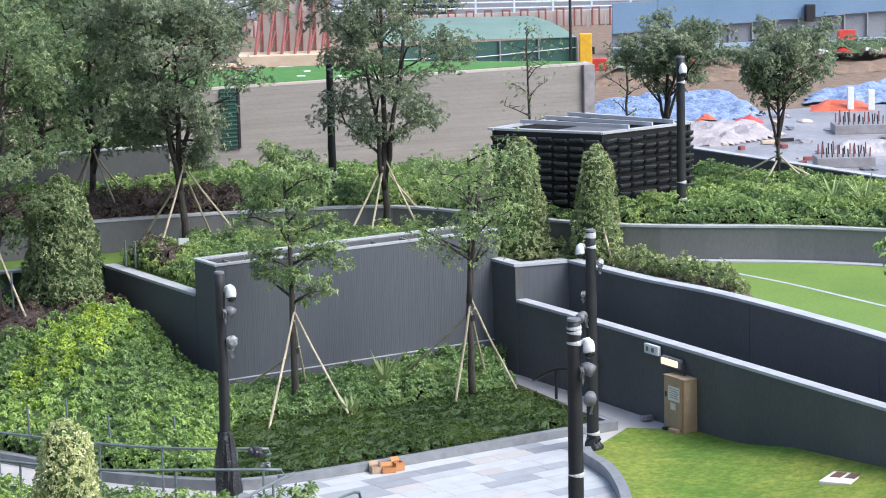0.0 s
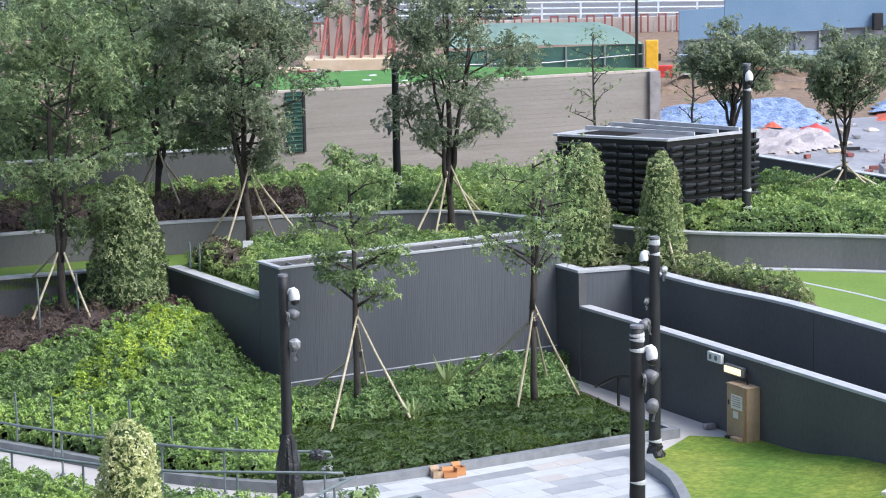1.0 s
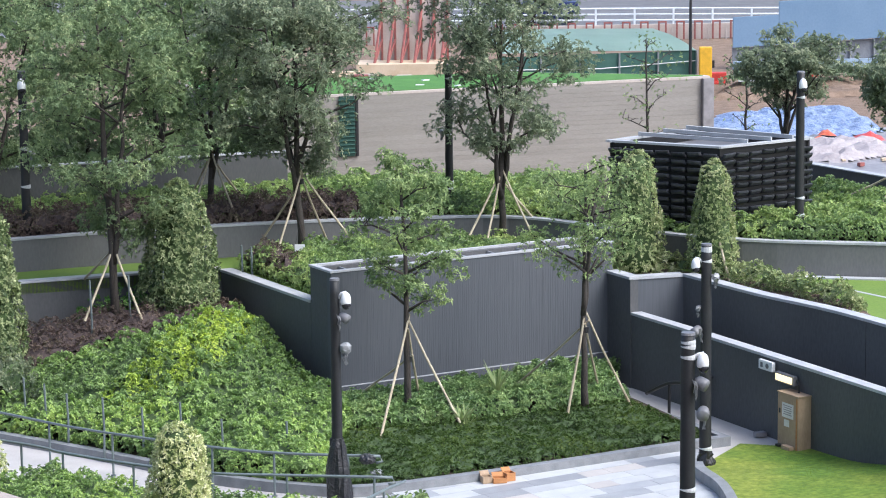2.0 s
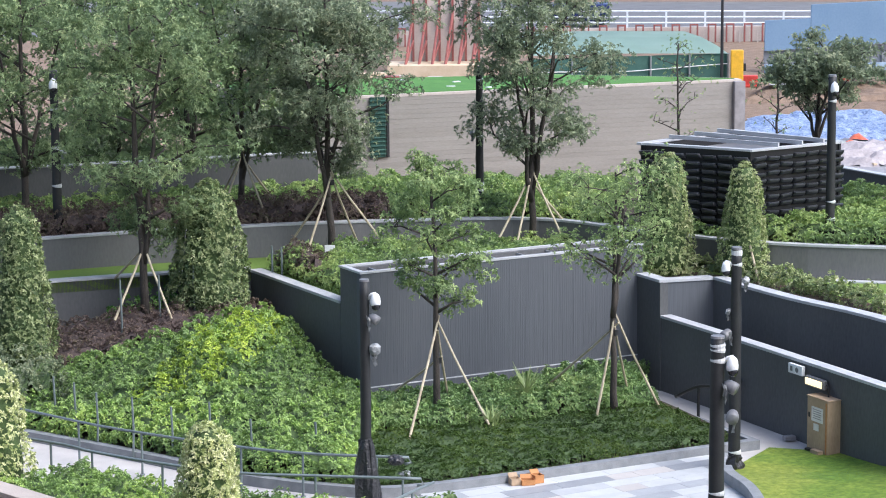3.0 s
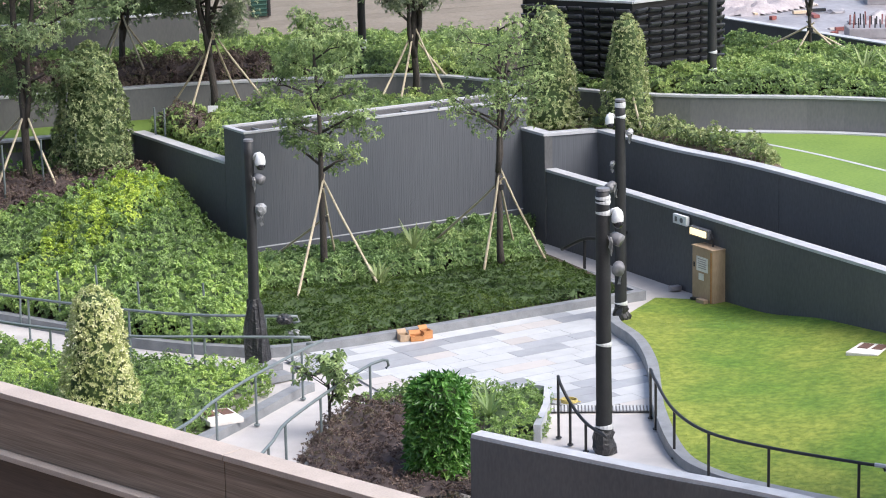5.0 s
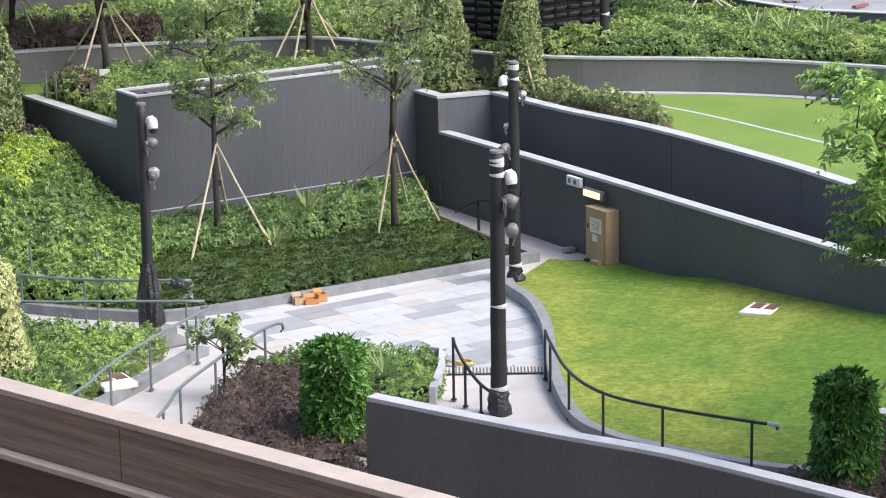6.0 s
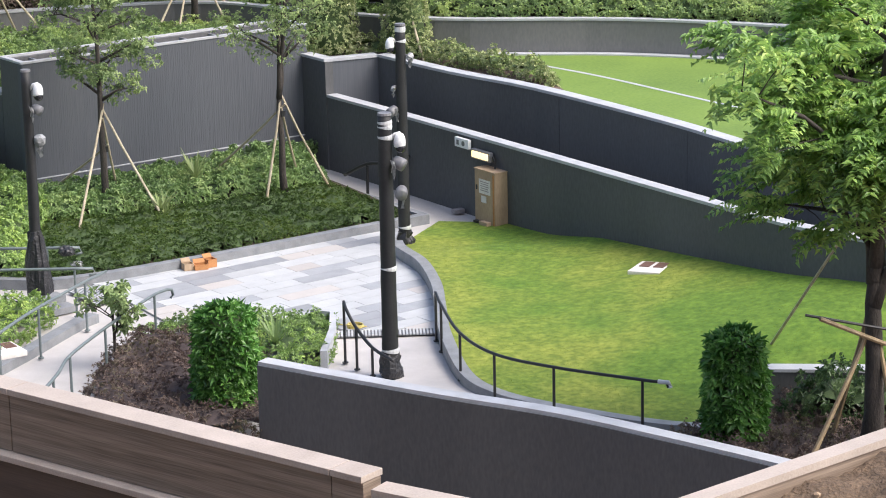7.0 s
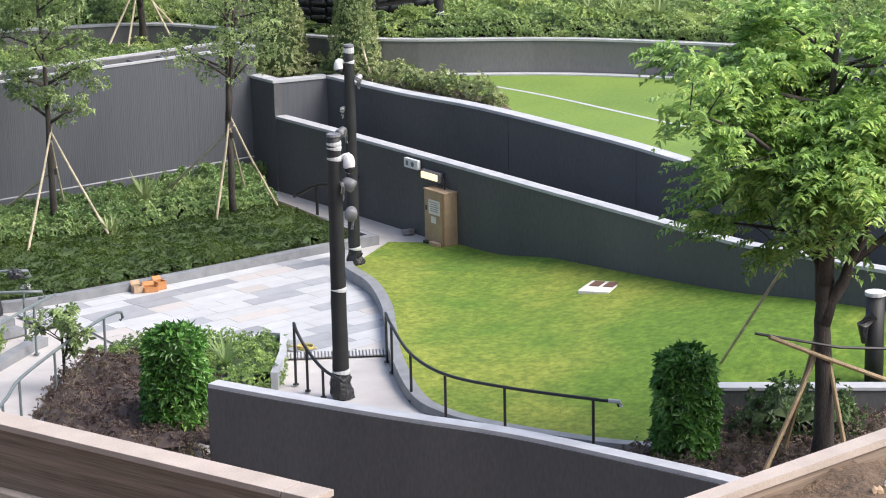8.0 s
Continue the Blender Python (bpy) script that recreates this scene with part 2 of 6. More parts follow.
def tube_bm(points, radii, sides=8, bm=None, cap=True):
    """A tube along points; radii one number or one for each point."""
    bm = bm or bmesh.new()
    pts = [Vector(p) for p in points]
    if not isinstance(radii, (list, tuple)):
        radii = [radii] * len(pts)
    rings = []
    for i, p in enumerate(pts):
        d = (pts[min(i + 1, len(pts) - 1)] - pts[max(i - 1, 0)]).normalized()
        a = d.orthogonal().normalized() if abs(d.z) < 0.9 else d.cross(Vector((0.3, 1, 0))).normalized()
        if abs(d.z) < 0.9:
            a = d.cross(Vector((0, 0, 1))).normalized()
        b = d.cross(a)
        rings.append([bm.verts.new(p + (a * math.cos(k * 2 * math.pi / sides) + b * math.sin(k * 2 * math.pi / sides)) * radii[i]) for k in range(sides)])
    for u, v in zip(rings, rings[1:]):
        for k in range(sides):
            bm.faces.new((u[k], u[(k + 1) % sides], v[(k + 1) % sides], v[k]))
    if cap:
        bm.faces.new(rings[0]), bm.faces.new(rings[-1])
    return bm


def smooth_path(pts, n=6):
    """A smooth curve through the points."""
    P = [np.array(p, float) for p in pts]
    P = [2 * P[0] - P[1]] + P + [2 * P[-1] - P[-2]]
    out = []
    for a, b, c, d in zip(P, P[1:], P[2:], P[3:]):
        for k in range(n):
            t = k / n
            out.append(0.5 * (2 * b + (c - a) * t + (2 * a - 5 * b + 4 * c - d) * t * t + (3 * b - a - 3 * c + d) * t ** 3))
    out.append(P[-2])
    return [tuple(float(v) for v in p) for p in out]


def offset_path(pts, d):
    """The path shifted to its left by d."""
    out = []
    for i, p in enumerate(pts):
        a, b = pts[max(i - 1, 0)], pts[min(i + 1, len(pts) - 1)]
        t = Vector((b[0] - a[0], b[1] - a[1])).normalized()
        out.append((p[0] - t.y * d, p[1] + t.x * d))
    return out


def band_bm(pts, d0, d1, z0, z1, bm=None):
    """A wall along a plan path, from d0 to d1 to the left of it; z0 and z1 numbers or functions of the index."""
    bm = bm or bmesh.new()
    A, B = offset_path(pts, d0), offset_path(pts, d1)
    rings = []
    for i, (a, b) in enumerate(zip(A, B)):
        lo = z0[i] if isinstance(z0, (list, tuple)) else z0
        hi = z1[i] if isinstance(z1, (list, tuple)) else z1
        rings.append([bm.verts.new(v) for v in ((*a, lo), (*b, lo), (*b, hi), (*a, hi))])
    for u, v in zip(rings, rings[1:]):
        for k in range(4):
            bm.faces.new((u[k], u[(k + 1) % 4], v[(k + 1) % 4], v[k]))
    bm.faces.new(rings[0]), bm.faces.new(rings[-1])
    return bm


def wall(name, pts, z0, z1, thick=0.25, coping=0.06, label="charcoal rendered retaining wall with a pale coping", mat=None, over=0.025):
    w = tagged(part(name, band_bm(pts, 0, thick, z0, z1 - coping), mat or M_WALL), label, "wall", kind="structure")
    part("coping", band_bm(pts, -over, thick + over, z1 - coping, z1), M_COPING, w, "pale grey coping strip")
    return w


def sheet(name, outline, z, mat, label, category, depth=0.3):
    bm = bmesh.new()
    f = bm.faces.new([bm.verts.new((*p, z)) for p in outline])
    r = bmesh.ops.extrude_face_region(bm, geom=[f])
    bmesh.ops.translate(bm, vec=(0, 0, -depth), verts=[v for v in r["geom"] if isinstance(v, bmesh.types.BMVert)])
    bmesh.ops.triangulate(bm, faces=[f for f in bm.faces if len(f.verts) > 4])
    return tagged(part(name, bm, mat), label, category, kind="structure")


# ---- leaves ----
def inside(X, Y, poly):
    r = np.zeros(len(X), bool)
    for (x0, y0), (x1, y1) in zip(poly, poly[1:] + poly[:1]):
        c = (y0 > Y) != (y1 > Y)
        r ^= c & (X < (x1 - x0) * (Y - y0) / (y1 - y0 + 1e-12) + x0)
    return r


def edge_gap(X, Y, poly):
    d = np.full(len(X), 1e9)
    for (x0, y0), (x1, y1) in zip(poly, poly[1:] + poly[:1]):
        ux, uy = x1 - x0, y1 - y0
        s = np.clip(((X - x0) * ux + (Y - y0) * uy) / (ux * ux + uy * uy + 1e-9), 0, 1)
        d = np.minimum(d, np.hypot(X - x0 - s * ux, Y - y0 - s * uy))
    return d


def leaf_mesh(name, C, N, L, W, rng, droop=0.25, aim=None):
    """Folded pointed leaves at C with normals N, lengths L and widths W. aim: which way they point."""
    n = len(C)
    N = N / (np.linalg.norm(N, axis=1)[:, None] + 1e-9)
    A = np.cross(N, rng.normal(size=(n, 3))) if aim is None else aim - N * np.sum(aim * N, axis=1)[:, None]
    A /= np.linalg.norm(A, axis=1)[:, None] + 1e-9
    B = np.cross(N, A)
    L, W = np.asarray(L)[:, None], np.asarray(W)[:, None]
    V = np.empty((n, 4, 3))
    V[:, 0] = C - A * L / 2
    V[:, 1] = C + B * W / 2 + N * W * 0.22
    V[:, 2] = C + A * L / 2 - N * L * droop
    V[:, 3] = C - B * W / 2 + N * W * 0.22
    V = V.reshape(-1, 3)
    base = np.arange(n)[:, None] * 4
    T = np.concatenate([base + [0, 1, 2], base + [0, 2, 3]], 1).reshape(-1)
    sizes = np.full(2 * n, 3)
    me = bpy.data.meshes.new(name)
    me.vertices.add(len(V))
    me.vertices.foreach_set("co", V.astype(np.float32).ravel())
    me.loops.add(len(T))
    me.loops.foreach_set("vertex_index", T.astype(np.int32))
    me.polygons.add(len(sizes))
    me.polygons.foreach_set("loop_start", np.r_[0, np.cumsum(sizes)[:-1]].astype(np.int32))
    me.update(calc_edges=True)
    return me


def whorl_mesh(name, T, AX, L, k, ratio, rng, open_=(0.35, 1.55), droop=0.3, extra=None):
    """Shoots: k pointed folded leaves spring from each point T round the axis AX, from upright to spread. extra: vertices and quads joined on (second material)."""
    n = len(T)
    AX = AX / (np.linalg.norm(AX, axis=1)[:, None] + 1e-9)
    U = np.cross(AX, rng.normal(size=(n, 3)))
    U /= np.linalg.norm(U, axis=1)[:, None] + 1e-9
    W = np.cross(AX, U)
    V = np.empty((n, 1 + 3 * k, 3))
    V[:, 0] = T
    for j in range(k):
        a = 2.4 * j + rng.uniform(-0.4, 0.4, n)
        e = open_[0] + (open_[1] - open_[0]) * j / max(1, k - 1) + rng.normal(size=n) * 0.18
        R = U * np.cos(a)[:, None] + W * np.sin(a)[:, None]
        D = AX * np.cos(e)[:, None] + R * np.sin(e)[:, None]
        B = np.cross(D, AX)
        B /= np.linalg.norm(B, axis=1)[:, None] + 1e-9
        up = np.cross(B, D)
        ln = (L * rng.uniform(0.7, 1.2, n))[:, None]
        w = ln * ratio * 0.5
        V[:, 1 + 3 * j] = T + D * ln * 0.52 + B * w + up * w * 0.4
        V[:, 2 + 3 * j] = T + D * ln - AX * ln * droop * np.sin(e)[:, None] - [0, 0, 0.12] * ln
        V[:, 3 + 3 * j] = T + D * ln * 0.52 - B * w + up * w * 0.4
    V = V.reshape(-1, 3)
    one = np.concatenate([[0, 1 + 3 * j, 2 + 3 * j, 0, 2 + 3 * j, 3 + 3 * j] for j in range(k)])
    F = (np.arange(n)[:, None] * (1 + 3 * k) + one).reshape(-1)
    sizes, mat = np.full(2 * n * k, 3), np.zeros(2 * n * k, int)
    if extra is not None:
        ev, eq = extra
        F = np.r_[F, (np.asarray(eq) + len(V)).reshape(-1)]
        sizes, mat = np.r_[sizes, np.full(len(eq), 4)], np.r_[mat, np.ones(len(eq), int)]
        V = np.r_[V, ev]
    me = bpy.data.meshes.new(name)
    me.vertices.add(len(V))
    me.vertices.foreach_set("co", V.astype(np.float32).ravel())
    me.loops.add(len(F))
    me.loops.foreach_set("vertex_index", F.astype(np.int32))
    me.polygons.add(len(sizes))
    me.polygons.foreach_set("loop_start", np.r_[0, np.cumsum(sizes)[:-1]].astype(np.int32))
    me.polygons.foreach_set("material_index", mat.astype(np.int32))
    me.update(calc_edges=True)
    return me


def lumps(X, Y, seed, size):
    """Uneven growth between 0 and 1, from a few overlaid waves."""
    r = np.random.RandomState(seed)
    v = np.zeros(len(X))
    for k in range(14):
        a, s = r.uniform(0, 6.28), r.uniform(0.6, 2.2) * 6.28 / size
        v += np.sin((X * np.cos(a) + Y * np.sin(a)) * s + r.uniform(0, 6.28))
    return np.clip(0.5 + v / 9, 0, 1)


def shrubs(name, outline, ground, height, density, leaf, mat, label, category="shrubs", seed=1, size=0.9, rough=0.35, edge=0.35, ratio=0.45):
    """A bed of shrubs: an uneven core sheet, coloured dark for the shade within, and a skin of leaves."""
    rng = np.random.RandomState(seed)
    px, py = [p[0] for p in outline], [p[1] for p in outline]
    x0, x1, y0, y1 = min(px), max(px), min(py), max(py)
    g = ground if callable(ground) else (lambda X, Y: np.full(len(X), float(ground)))

    def top(X, Y):
        d = np.clip(edge_gap(X, Y, outline) / edge, 0, 1)
        return g(X, Y) + height * (0.5 + 0.5 * d * (2 - d)) * (1 - rough + rough * 2 * lumps(X, Y, seed, size))

    k = 7
    n = int((x1 - x0) * (y1 - y0) * density * 1.9 / k)
    X, Y = rng.uniform(x0, x1, n), rng.uniform(y0, y1, n)
    ok = inside(X, Y, outline)
    X, Y = X[ok], Y[ok]
    e = 0.06
    Z = top(X, Y)
    gx, gy = (top(X + e, Y) - Z) / e, (top(X, Y + e) - Z) / e
    N = np.c_[-gx * 0.7, -gy * 0.7, np.ones(len(X))] + rng.normal(size=(len(X), 3)) * 0.38
    depth = rng.exponential(0.3, len(X)) * height * 0.4
    C = np.c_[X, Y, Z + 0.03 * height - np.minimum(depth, height * 0.5) + rng.normal(size=len(X)) * leaf * 0.3]
    for (ax, ay), (bx, by) in zip(outline, outline[1:] + outline[:1]):
        ln = math.hypot(bx - ax, by - ay)
        m = int(ln * height * density * 1.2 / k)
        if ln < 1e-6 or m < 1:
            continue
        u = rng.uniform(0, 1, m)
        nx, ny = (by - ay) / ln, -(bx - ax) / ln
        ex, ey = ax + (bx - ax) * u - nx * np.abs(rng.normal(size=m)) * 0.06, ay + (by - ay) * u - ny * np.abs(rng.normal(size=m)) * 0.06
        zg = g(ex, ey)
        C = np.r_[C, np.c_[ex, ey, zg + (top(ex, ey) - zg) * rng.uniform(0.1, 1.0, m)]]
        N = np.r_[N, np.c_[np.full(m, nx), np.full(m, ny), np.full(m, 0.7)] + rng.normal(size=(m, 3)) * 0.4]
    L = leaf * 0.74 * rng.uniform(0.7, 1.3, len(C))
    # core sheet under the leaves, dark colour for shade in the gaps
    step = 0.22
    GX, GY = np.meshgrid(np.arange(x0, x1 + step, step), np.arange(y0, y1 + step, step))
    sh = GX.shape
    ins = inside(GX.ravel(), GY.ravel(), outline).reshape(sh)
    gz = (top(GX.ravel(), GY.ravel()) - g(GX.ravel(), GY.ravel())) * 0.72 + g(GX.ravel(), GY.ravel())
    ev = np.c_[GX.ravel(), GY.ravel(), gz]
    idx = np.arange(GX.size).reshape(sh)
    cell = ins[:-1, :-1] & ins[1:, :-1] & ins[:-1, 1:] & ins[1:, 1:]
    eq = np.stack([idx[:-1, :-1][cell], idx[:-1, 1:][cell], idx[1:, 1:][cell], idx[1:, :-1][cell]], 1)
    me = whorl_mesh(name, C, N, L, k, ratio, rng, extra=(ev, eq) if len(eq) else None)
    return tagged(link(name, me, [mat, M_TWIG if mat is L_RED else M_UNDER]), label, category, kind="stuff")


def topiary(name, at, height, radius, shape, mat, leaf, count, label, seed=3, tip=0.25, group="", dome=0.14):
    """A clipped bush: trunk, core coloured dark for the shade within, and leaves on an uneven skin. shape: cone or
    column.
    """
    rng = np.random.RandomState(seed)
    t = thing(name, label, "topiary", group, at)

    def profile(h):
        if shape == "cone":
            r = radius * (1 - (1 - tip) * h ** 1.25)
        else:
            r = np.full_like(h, radius) * (0.93 + 0.07 * np.sin(h * 5))
        return r * np.sqrt(1 - np.clip((h - 1 + dome) / dome, 0, 1) ** 2) * np.clip(0.72 + h / 0.12 * 0.28, 0.7, 1)

    k = 6
    n = count * 2 // k
    h = rng.uniform(0, 1, n * 4)
    keep = rng.uniform(0, radius, len(h)) < profile(h) + 0.2 * radius
    h = h[keep][:n]
    a = rng.uniform(0, 2 * math.pi, len(h))
    bump = 1 + 0.07 * np.sin(a * 3 + h * 9 + seed) + 0.05 * np.sin(a * 7 - h * 21)
    inner = np.where(h > 1 - dome * 0.5, np.sqrt(rng.uniform(0, 1, len(h))), 1.0)
    r = profile(h) * bump * inner * (1 - np.abs(rng.normal(size=len(h))) * 0.08)
    z = 0.08 + h * (height - 0.08)
    C = np.c_[np.cos(a) * r, np.sin(a) * r, z]
    N = np.c_[np.cos(a), np.sin(a), 0.35 + 2.2 * np.clip((h - 1 + dome) / dome, 0, 1)] + rng.normal(size=(len(h), 3)) * 0.35
    L = leaf * 0.72 * rng.uniform(0.7, 1.3, len(h))
    link("foliage", whorl_mesh("foliage", C, N, L, k, 0.5 if shape == "cone" else 0.3, rng, (0.3, 1.5) if shape == "cone" else (0.25, 1.25), 0.25), mat, t)
    # smooth filler core; its dark colour stands in for shade inside the bush
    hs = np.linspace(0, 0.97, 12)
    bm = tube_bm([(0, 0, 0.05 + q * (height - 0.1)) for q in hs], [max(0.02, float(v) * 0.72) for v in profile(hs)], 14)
    part("core", bm, M_UNDER, t, "dark filler core, inner leaf shade put into its colour", True)
    part("trunk", tube_bm([(0, 0, -0.1), (0, 0, height * 0.5)], 0.04, 6), M_BARK, t)
    return t


def tree(name, at, height, fork, crown, mat, leaf, count, label, seed, stems=1, limbs=16, lean=(0, 0), trunk_r=0.09, squash=1.0, low=0.0, ratio=0.42, clump=0.4, frond=0, rise_by=1.0):
    """A tree: tapered trunk, limbs, twigs and a crown of leaf clumps at the twigs' ends."""
    rng = np.random.RandomState(seed)
    t = thing(name, label, "tree", "", at)
    ends = []
    top = Vector((lean[0], lean[1], height))
    for s in range(stems):
        a0 = s * 2.4 + seed
        off = Vector((math.cos(a0), math.sin(a0), 0)) * (0.0 if s == 0 else crown * 0.45)
        base = Vector((0, 0, -0.15))
        if s:
            q = (fork * rng.uniform(0.6, 0.92) * (1.15 if frond else 1) + 0.15) / (spine[-1].z + 0.15) * 8
            base = spine[int(q)].lerp(spine[int(q) + 1], q - int(q))
        tip = top * (0.96 if s == 0 else rng.uniform(0.7, 0.9)) + off
        pts, rad = [], []
        for k in range(9):
            q = k / 8
            p = base.lerp(tip, q) + Vector((rng.normal() * 0.03, rng.normal() * 0.03, 0)) * (q > 0) * height / 6
            pts.append(p), rad.append(trunk_r * (1 if s == 0 else 0.6) * (1 - 0.85 * q) + 0.012)
        rad[0] *= 1.25
        if s == 0:
            spine = pts
        part("trunk" if s == 0 else "stem", tube_bm(pts, rad, 9), M_BARK, t, "", True)
        for k in range(limbs // stems):
            q = (k + rng.uniform(0, 1)) / (limbs // stems)
            h = fork + (height * 0.97 - fork) * q
            u = max(0.0, min(1.0, (h - base.z) / (tip.z - base.z)))
            i = min(7, int(u * 8))
            start = pts[i].lerp(pts[i + 1], u * 8 - i)
            env = crown * (math.sin(math.pi * ((0.2 + 0.78 * q) if frond else (0.11 + 0.83 * q))) ** 0.6) * rng.uniform(0.6, 1.08)
            a = k * 2.4 + rng.uniform(-0.5, 0.5) + s
            rise = env * rng.uniform(0.35, 0.9) * rise_by * (1 - 0.5 * q) - low * (1 - q)
            end = start + Vector((math.cos(a) * env, math.sin(a) * env * squash, rise))
            mid = start.lerp(end, 0.5) + Vector((rng.normal(), rng.normal(), 0.6 + rng.normal() * 0.4)) * 0.1 * env
            r0 = trunk_r * 0.4 * (1 - 0.6 * q) + 0.008
            wood = tube_bm([start, mid, end], [r0, r0 * 0.6, 0.006], 5)
            for w in range(5):
                b = (start.lerp(mid, 0.6) if w == 0 else mid.lerp(end, w / 4))
                e = b + Vector((rng.normal(), rng.normal(), rng.normal() * 0.6 + 0.2)).normalized() * env * rng.uniform(0.2, 0.45)
                tube_bm([b, b.lerp(e, 0.5) + Vector((0, 0, 0.03)), e], [0.012, 0.008, 0.004], 4, wood, False)
                ends.append((e, clump * rng.uniform(0.7, 1.1)))
            ends.append((end, clump * 1.15))
            part("limb", wood, M_BARK, t, "", True)
    E = np.array([tuple(e) for e, c in ends])
    S = np.array([c for e, c in ends])
    if not frond:
        k = 6
        n = count * 2 // k
        pick = rng.choice(len(E), n, p=S ** 2 / np.sum(S ** 2))
        G = rng.normal(size=(n, 3))
        G /= np.linalg.norm(G, axis=1)[:, None]
        C = E[pick] + G * (S[pick] * rng.uniform(0.1, 1.25, n) ** 0.7)[:, None] * [1, 1, 0.75]
        N = G * 0.8 + [0, 0, 0.55] + rng.normal(size=(n, 3)) * 0.3
        link("crown", whorl_mesh("crown", C, N, leaf * 0.7 * rng.uniform(0.6, 1.4, n), k, ratio, rng, (0.5, 1.7), 0.35), mat, t)
        return t
    pick = rng.choice(len(E), count, p=np.full(len(E), 1 / len(E)))
    G = rng.normal(size=(count, 3)) * [1, 1, 0.62]
    C = E[pick] + G * S[pick][:, None] * 0.75
    N = G * 0.6 + [0, 0, 0.7] + rng.normal(size=(count, 3)) * 0.55
    out = C - [0, 0, height * 0.6]
    D = out / (np.linalg.norm(out, axis=1)[:, None] + 1e-9) * [1, 1, 0.25] + rng.normal(size=(count, 3)) * [0.55, 0.55, 0.25]
    D /= np.linalg.norm(D, axis=1)[:, None]
    S2 = np.cross(D, [0, 0, 1.0])
    q = np.repeat(np.linspace(0, 1, frond), 2)
    side = np.tile([-1.0, 1.0], frond)
    ln = 0.42 * rng.uniform(0.7, 1.2, count)
    w = 0.1 * np.sin(0.5 + 2.3 * q)
    C = (C[:, None] + D[:, None] * (ln[:, None] * q)[..., None] + S2[:, None] * (side * w)[None, :, None] - np.array([0, 0, 1.0]) * (ln[:, None] * 0.25 * q * q)[..., None]).reshape(-1, 3)
    N = np.repeat(np.cross(S2, D), 2 * frond, 0) + rng.normal(size=(len(C), 3)) * 0.2
    aim = (S2[:, None] * side[None, :, None] + D[:, None] * 0.45 - np.array([0, 0, 0.25])).reshape(-1, 3)
    count = len(C)
    L = leaf * rng.uniform(0.6, 1.35, count)
    link("crown", leaf_mesh("crown", C, N, L, L * ratio, rng, 0.35, aim=aim), mat, t)
    return t


def stakes(at, feet, tops, label="bamboo poles propping a tree, tied to its trunk", thick=1.0, mat=None):
    t = thing("tree_support", label, "tree support", "bamboo tree supports", at)
    for f, h in zip(feet, tops):
        a, b = Vector((*f[:2], f[2] if len(f) > 2 else 0.0)), Vector((0, 0, h))
        d = (b - a).normalized()
        pts = [a - d * 0.1, a.lerp(b, 0.35), a.lerp(b, 0.7), b + d * 0.18 - Vector((f[0], f[1], 0)).normalized() * -0.05]
        part("bamboo_pole", tube_bm(pts, [v * thick for v in (0.03, 0.027, 0.026, 0.022)], 7), mat or M_BAMBOO, t)
    part("tie", tube_bm([(0, 0, min(tops) - 0.06), (0, 0, min(tops) + 0.06)], 0.075, 10), M_BLACK, t, "black tie")
    return t


# ---- ground, terraces and walls ----
def ease(v):
    v = np.clip(v, 0, 1)
    return v * v * (3 - 2 * v)


sheet("ground", [(-400, -60), (400, -60), (400, 62), (-400, 62)], -1.6, M_EARTH, "bare earth under the garden", "ground")
sheet("site_ground", [(-1500, 62), (1500, 62), (1500, 3000), (-1500, 3000)], 2.0, M_EARTH, "brown earth of a building site reaching far off", "ground", 3.8)
sheet("pavement", [(-24, 36), (-3.2, 36), (0.0, 37.2), (1.12, 36.45), (2.73, 35.25), (4.26, 34.2), (5.68, 32.95), (7.2, 31.6), (9, 35), (9, 44), (6.5, 50), (2.2, 58), (-3, 58), (-24, 58)], -0.03, M_PATH, "pale pinkish granite path", "pavement", 0.4)

BAND = smooth_path([(-30, 47.5), (-20, 53), (-12.3, 57.3), (-8.2, 59.0), (-4.7, 59.9), (-1.2, 60.2), (1.2, 58.5), (4.19, 56.65), (8.35, 55.75), (11.75, 54.1), (16, 51.5), (26, 44.5)], 5)
WEST = [(-30, 44.5), (-20, 50.6), (-12.1, 55.7), (-9.8, 56.7), (-7.85, 57.35)]
UPPER = smooth_path([(2.82, 55.87), (4.29, 53.43), (5.84, 51.32), (7.98, 47.42), (9.29, 44.6), (11.2, 41.6), (14.5, 38), (20, 34)], 4)
LOWER = smooth_path([(1.6, 55.5), (3.22, 52.76), (5.0, 49.62), (7.9, 44.45), (9.11, 42.35), (9.85, 41.42), (11.6, 39.5), (15, 36.4), (20, 32.5)], 4)
BIG_A, BIG_B = Vector((-4.84, 52.57)), Vector((1.24, 56.35))
BU = (BIG_B - BIG_A).normalized()
BN = Vector((-BU.y, BU.x))
T0 = 2.35
terrace = [(-30, 44.6)] + WEST[1:] + [(-5.2, 53.2)] + [tuple(BIG_A + BN * 0.5), tuple(BIG_B + BN * 0.3), (1.7, 55.6)]
terrace += [(2.8, 56.1)] + offset_path(UPPER, 0.12)[1:] + list(reversed(offset_path(BAND, 0.1)))
sheet("terrace_lawn", terrace, T0, M_LAWN_UP, "bright green mown lawn on a raised terrace", "lawn", 0.25)
upper_bed = offset_path(BAND, 0.1) + [(26, 56), (11.5, 58.6), (6.7, 65.4), (5.0, 67.5), (-8, 66.3), (-30, 66)]
sheet("upper_bed_soil", upper_bed, 3.05, M_SOIL, "dark soil of a raised planting bed", "planting bed", 1.6)

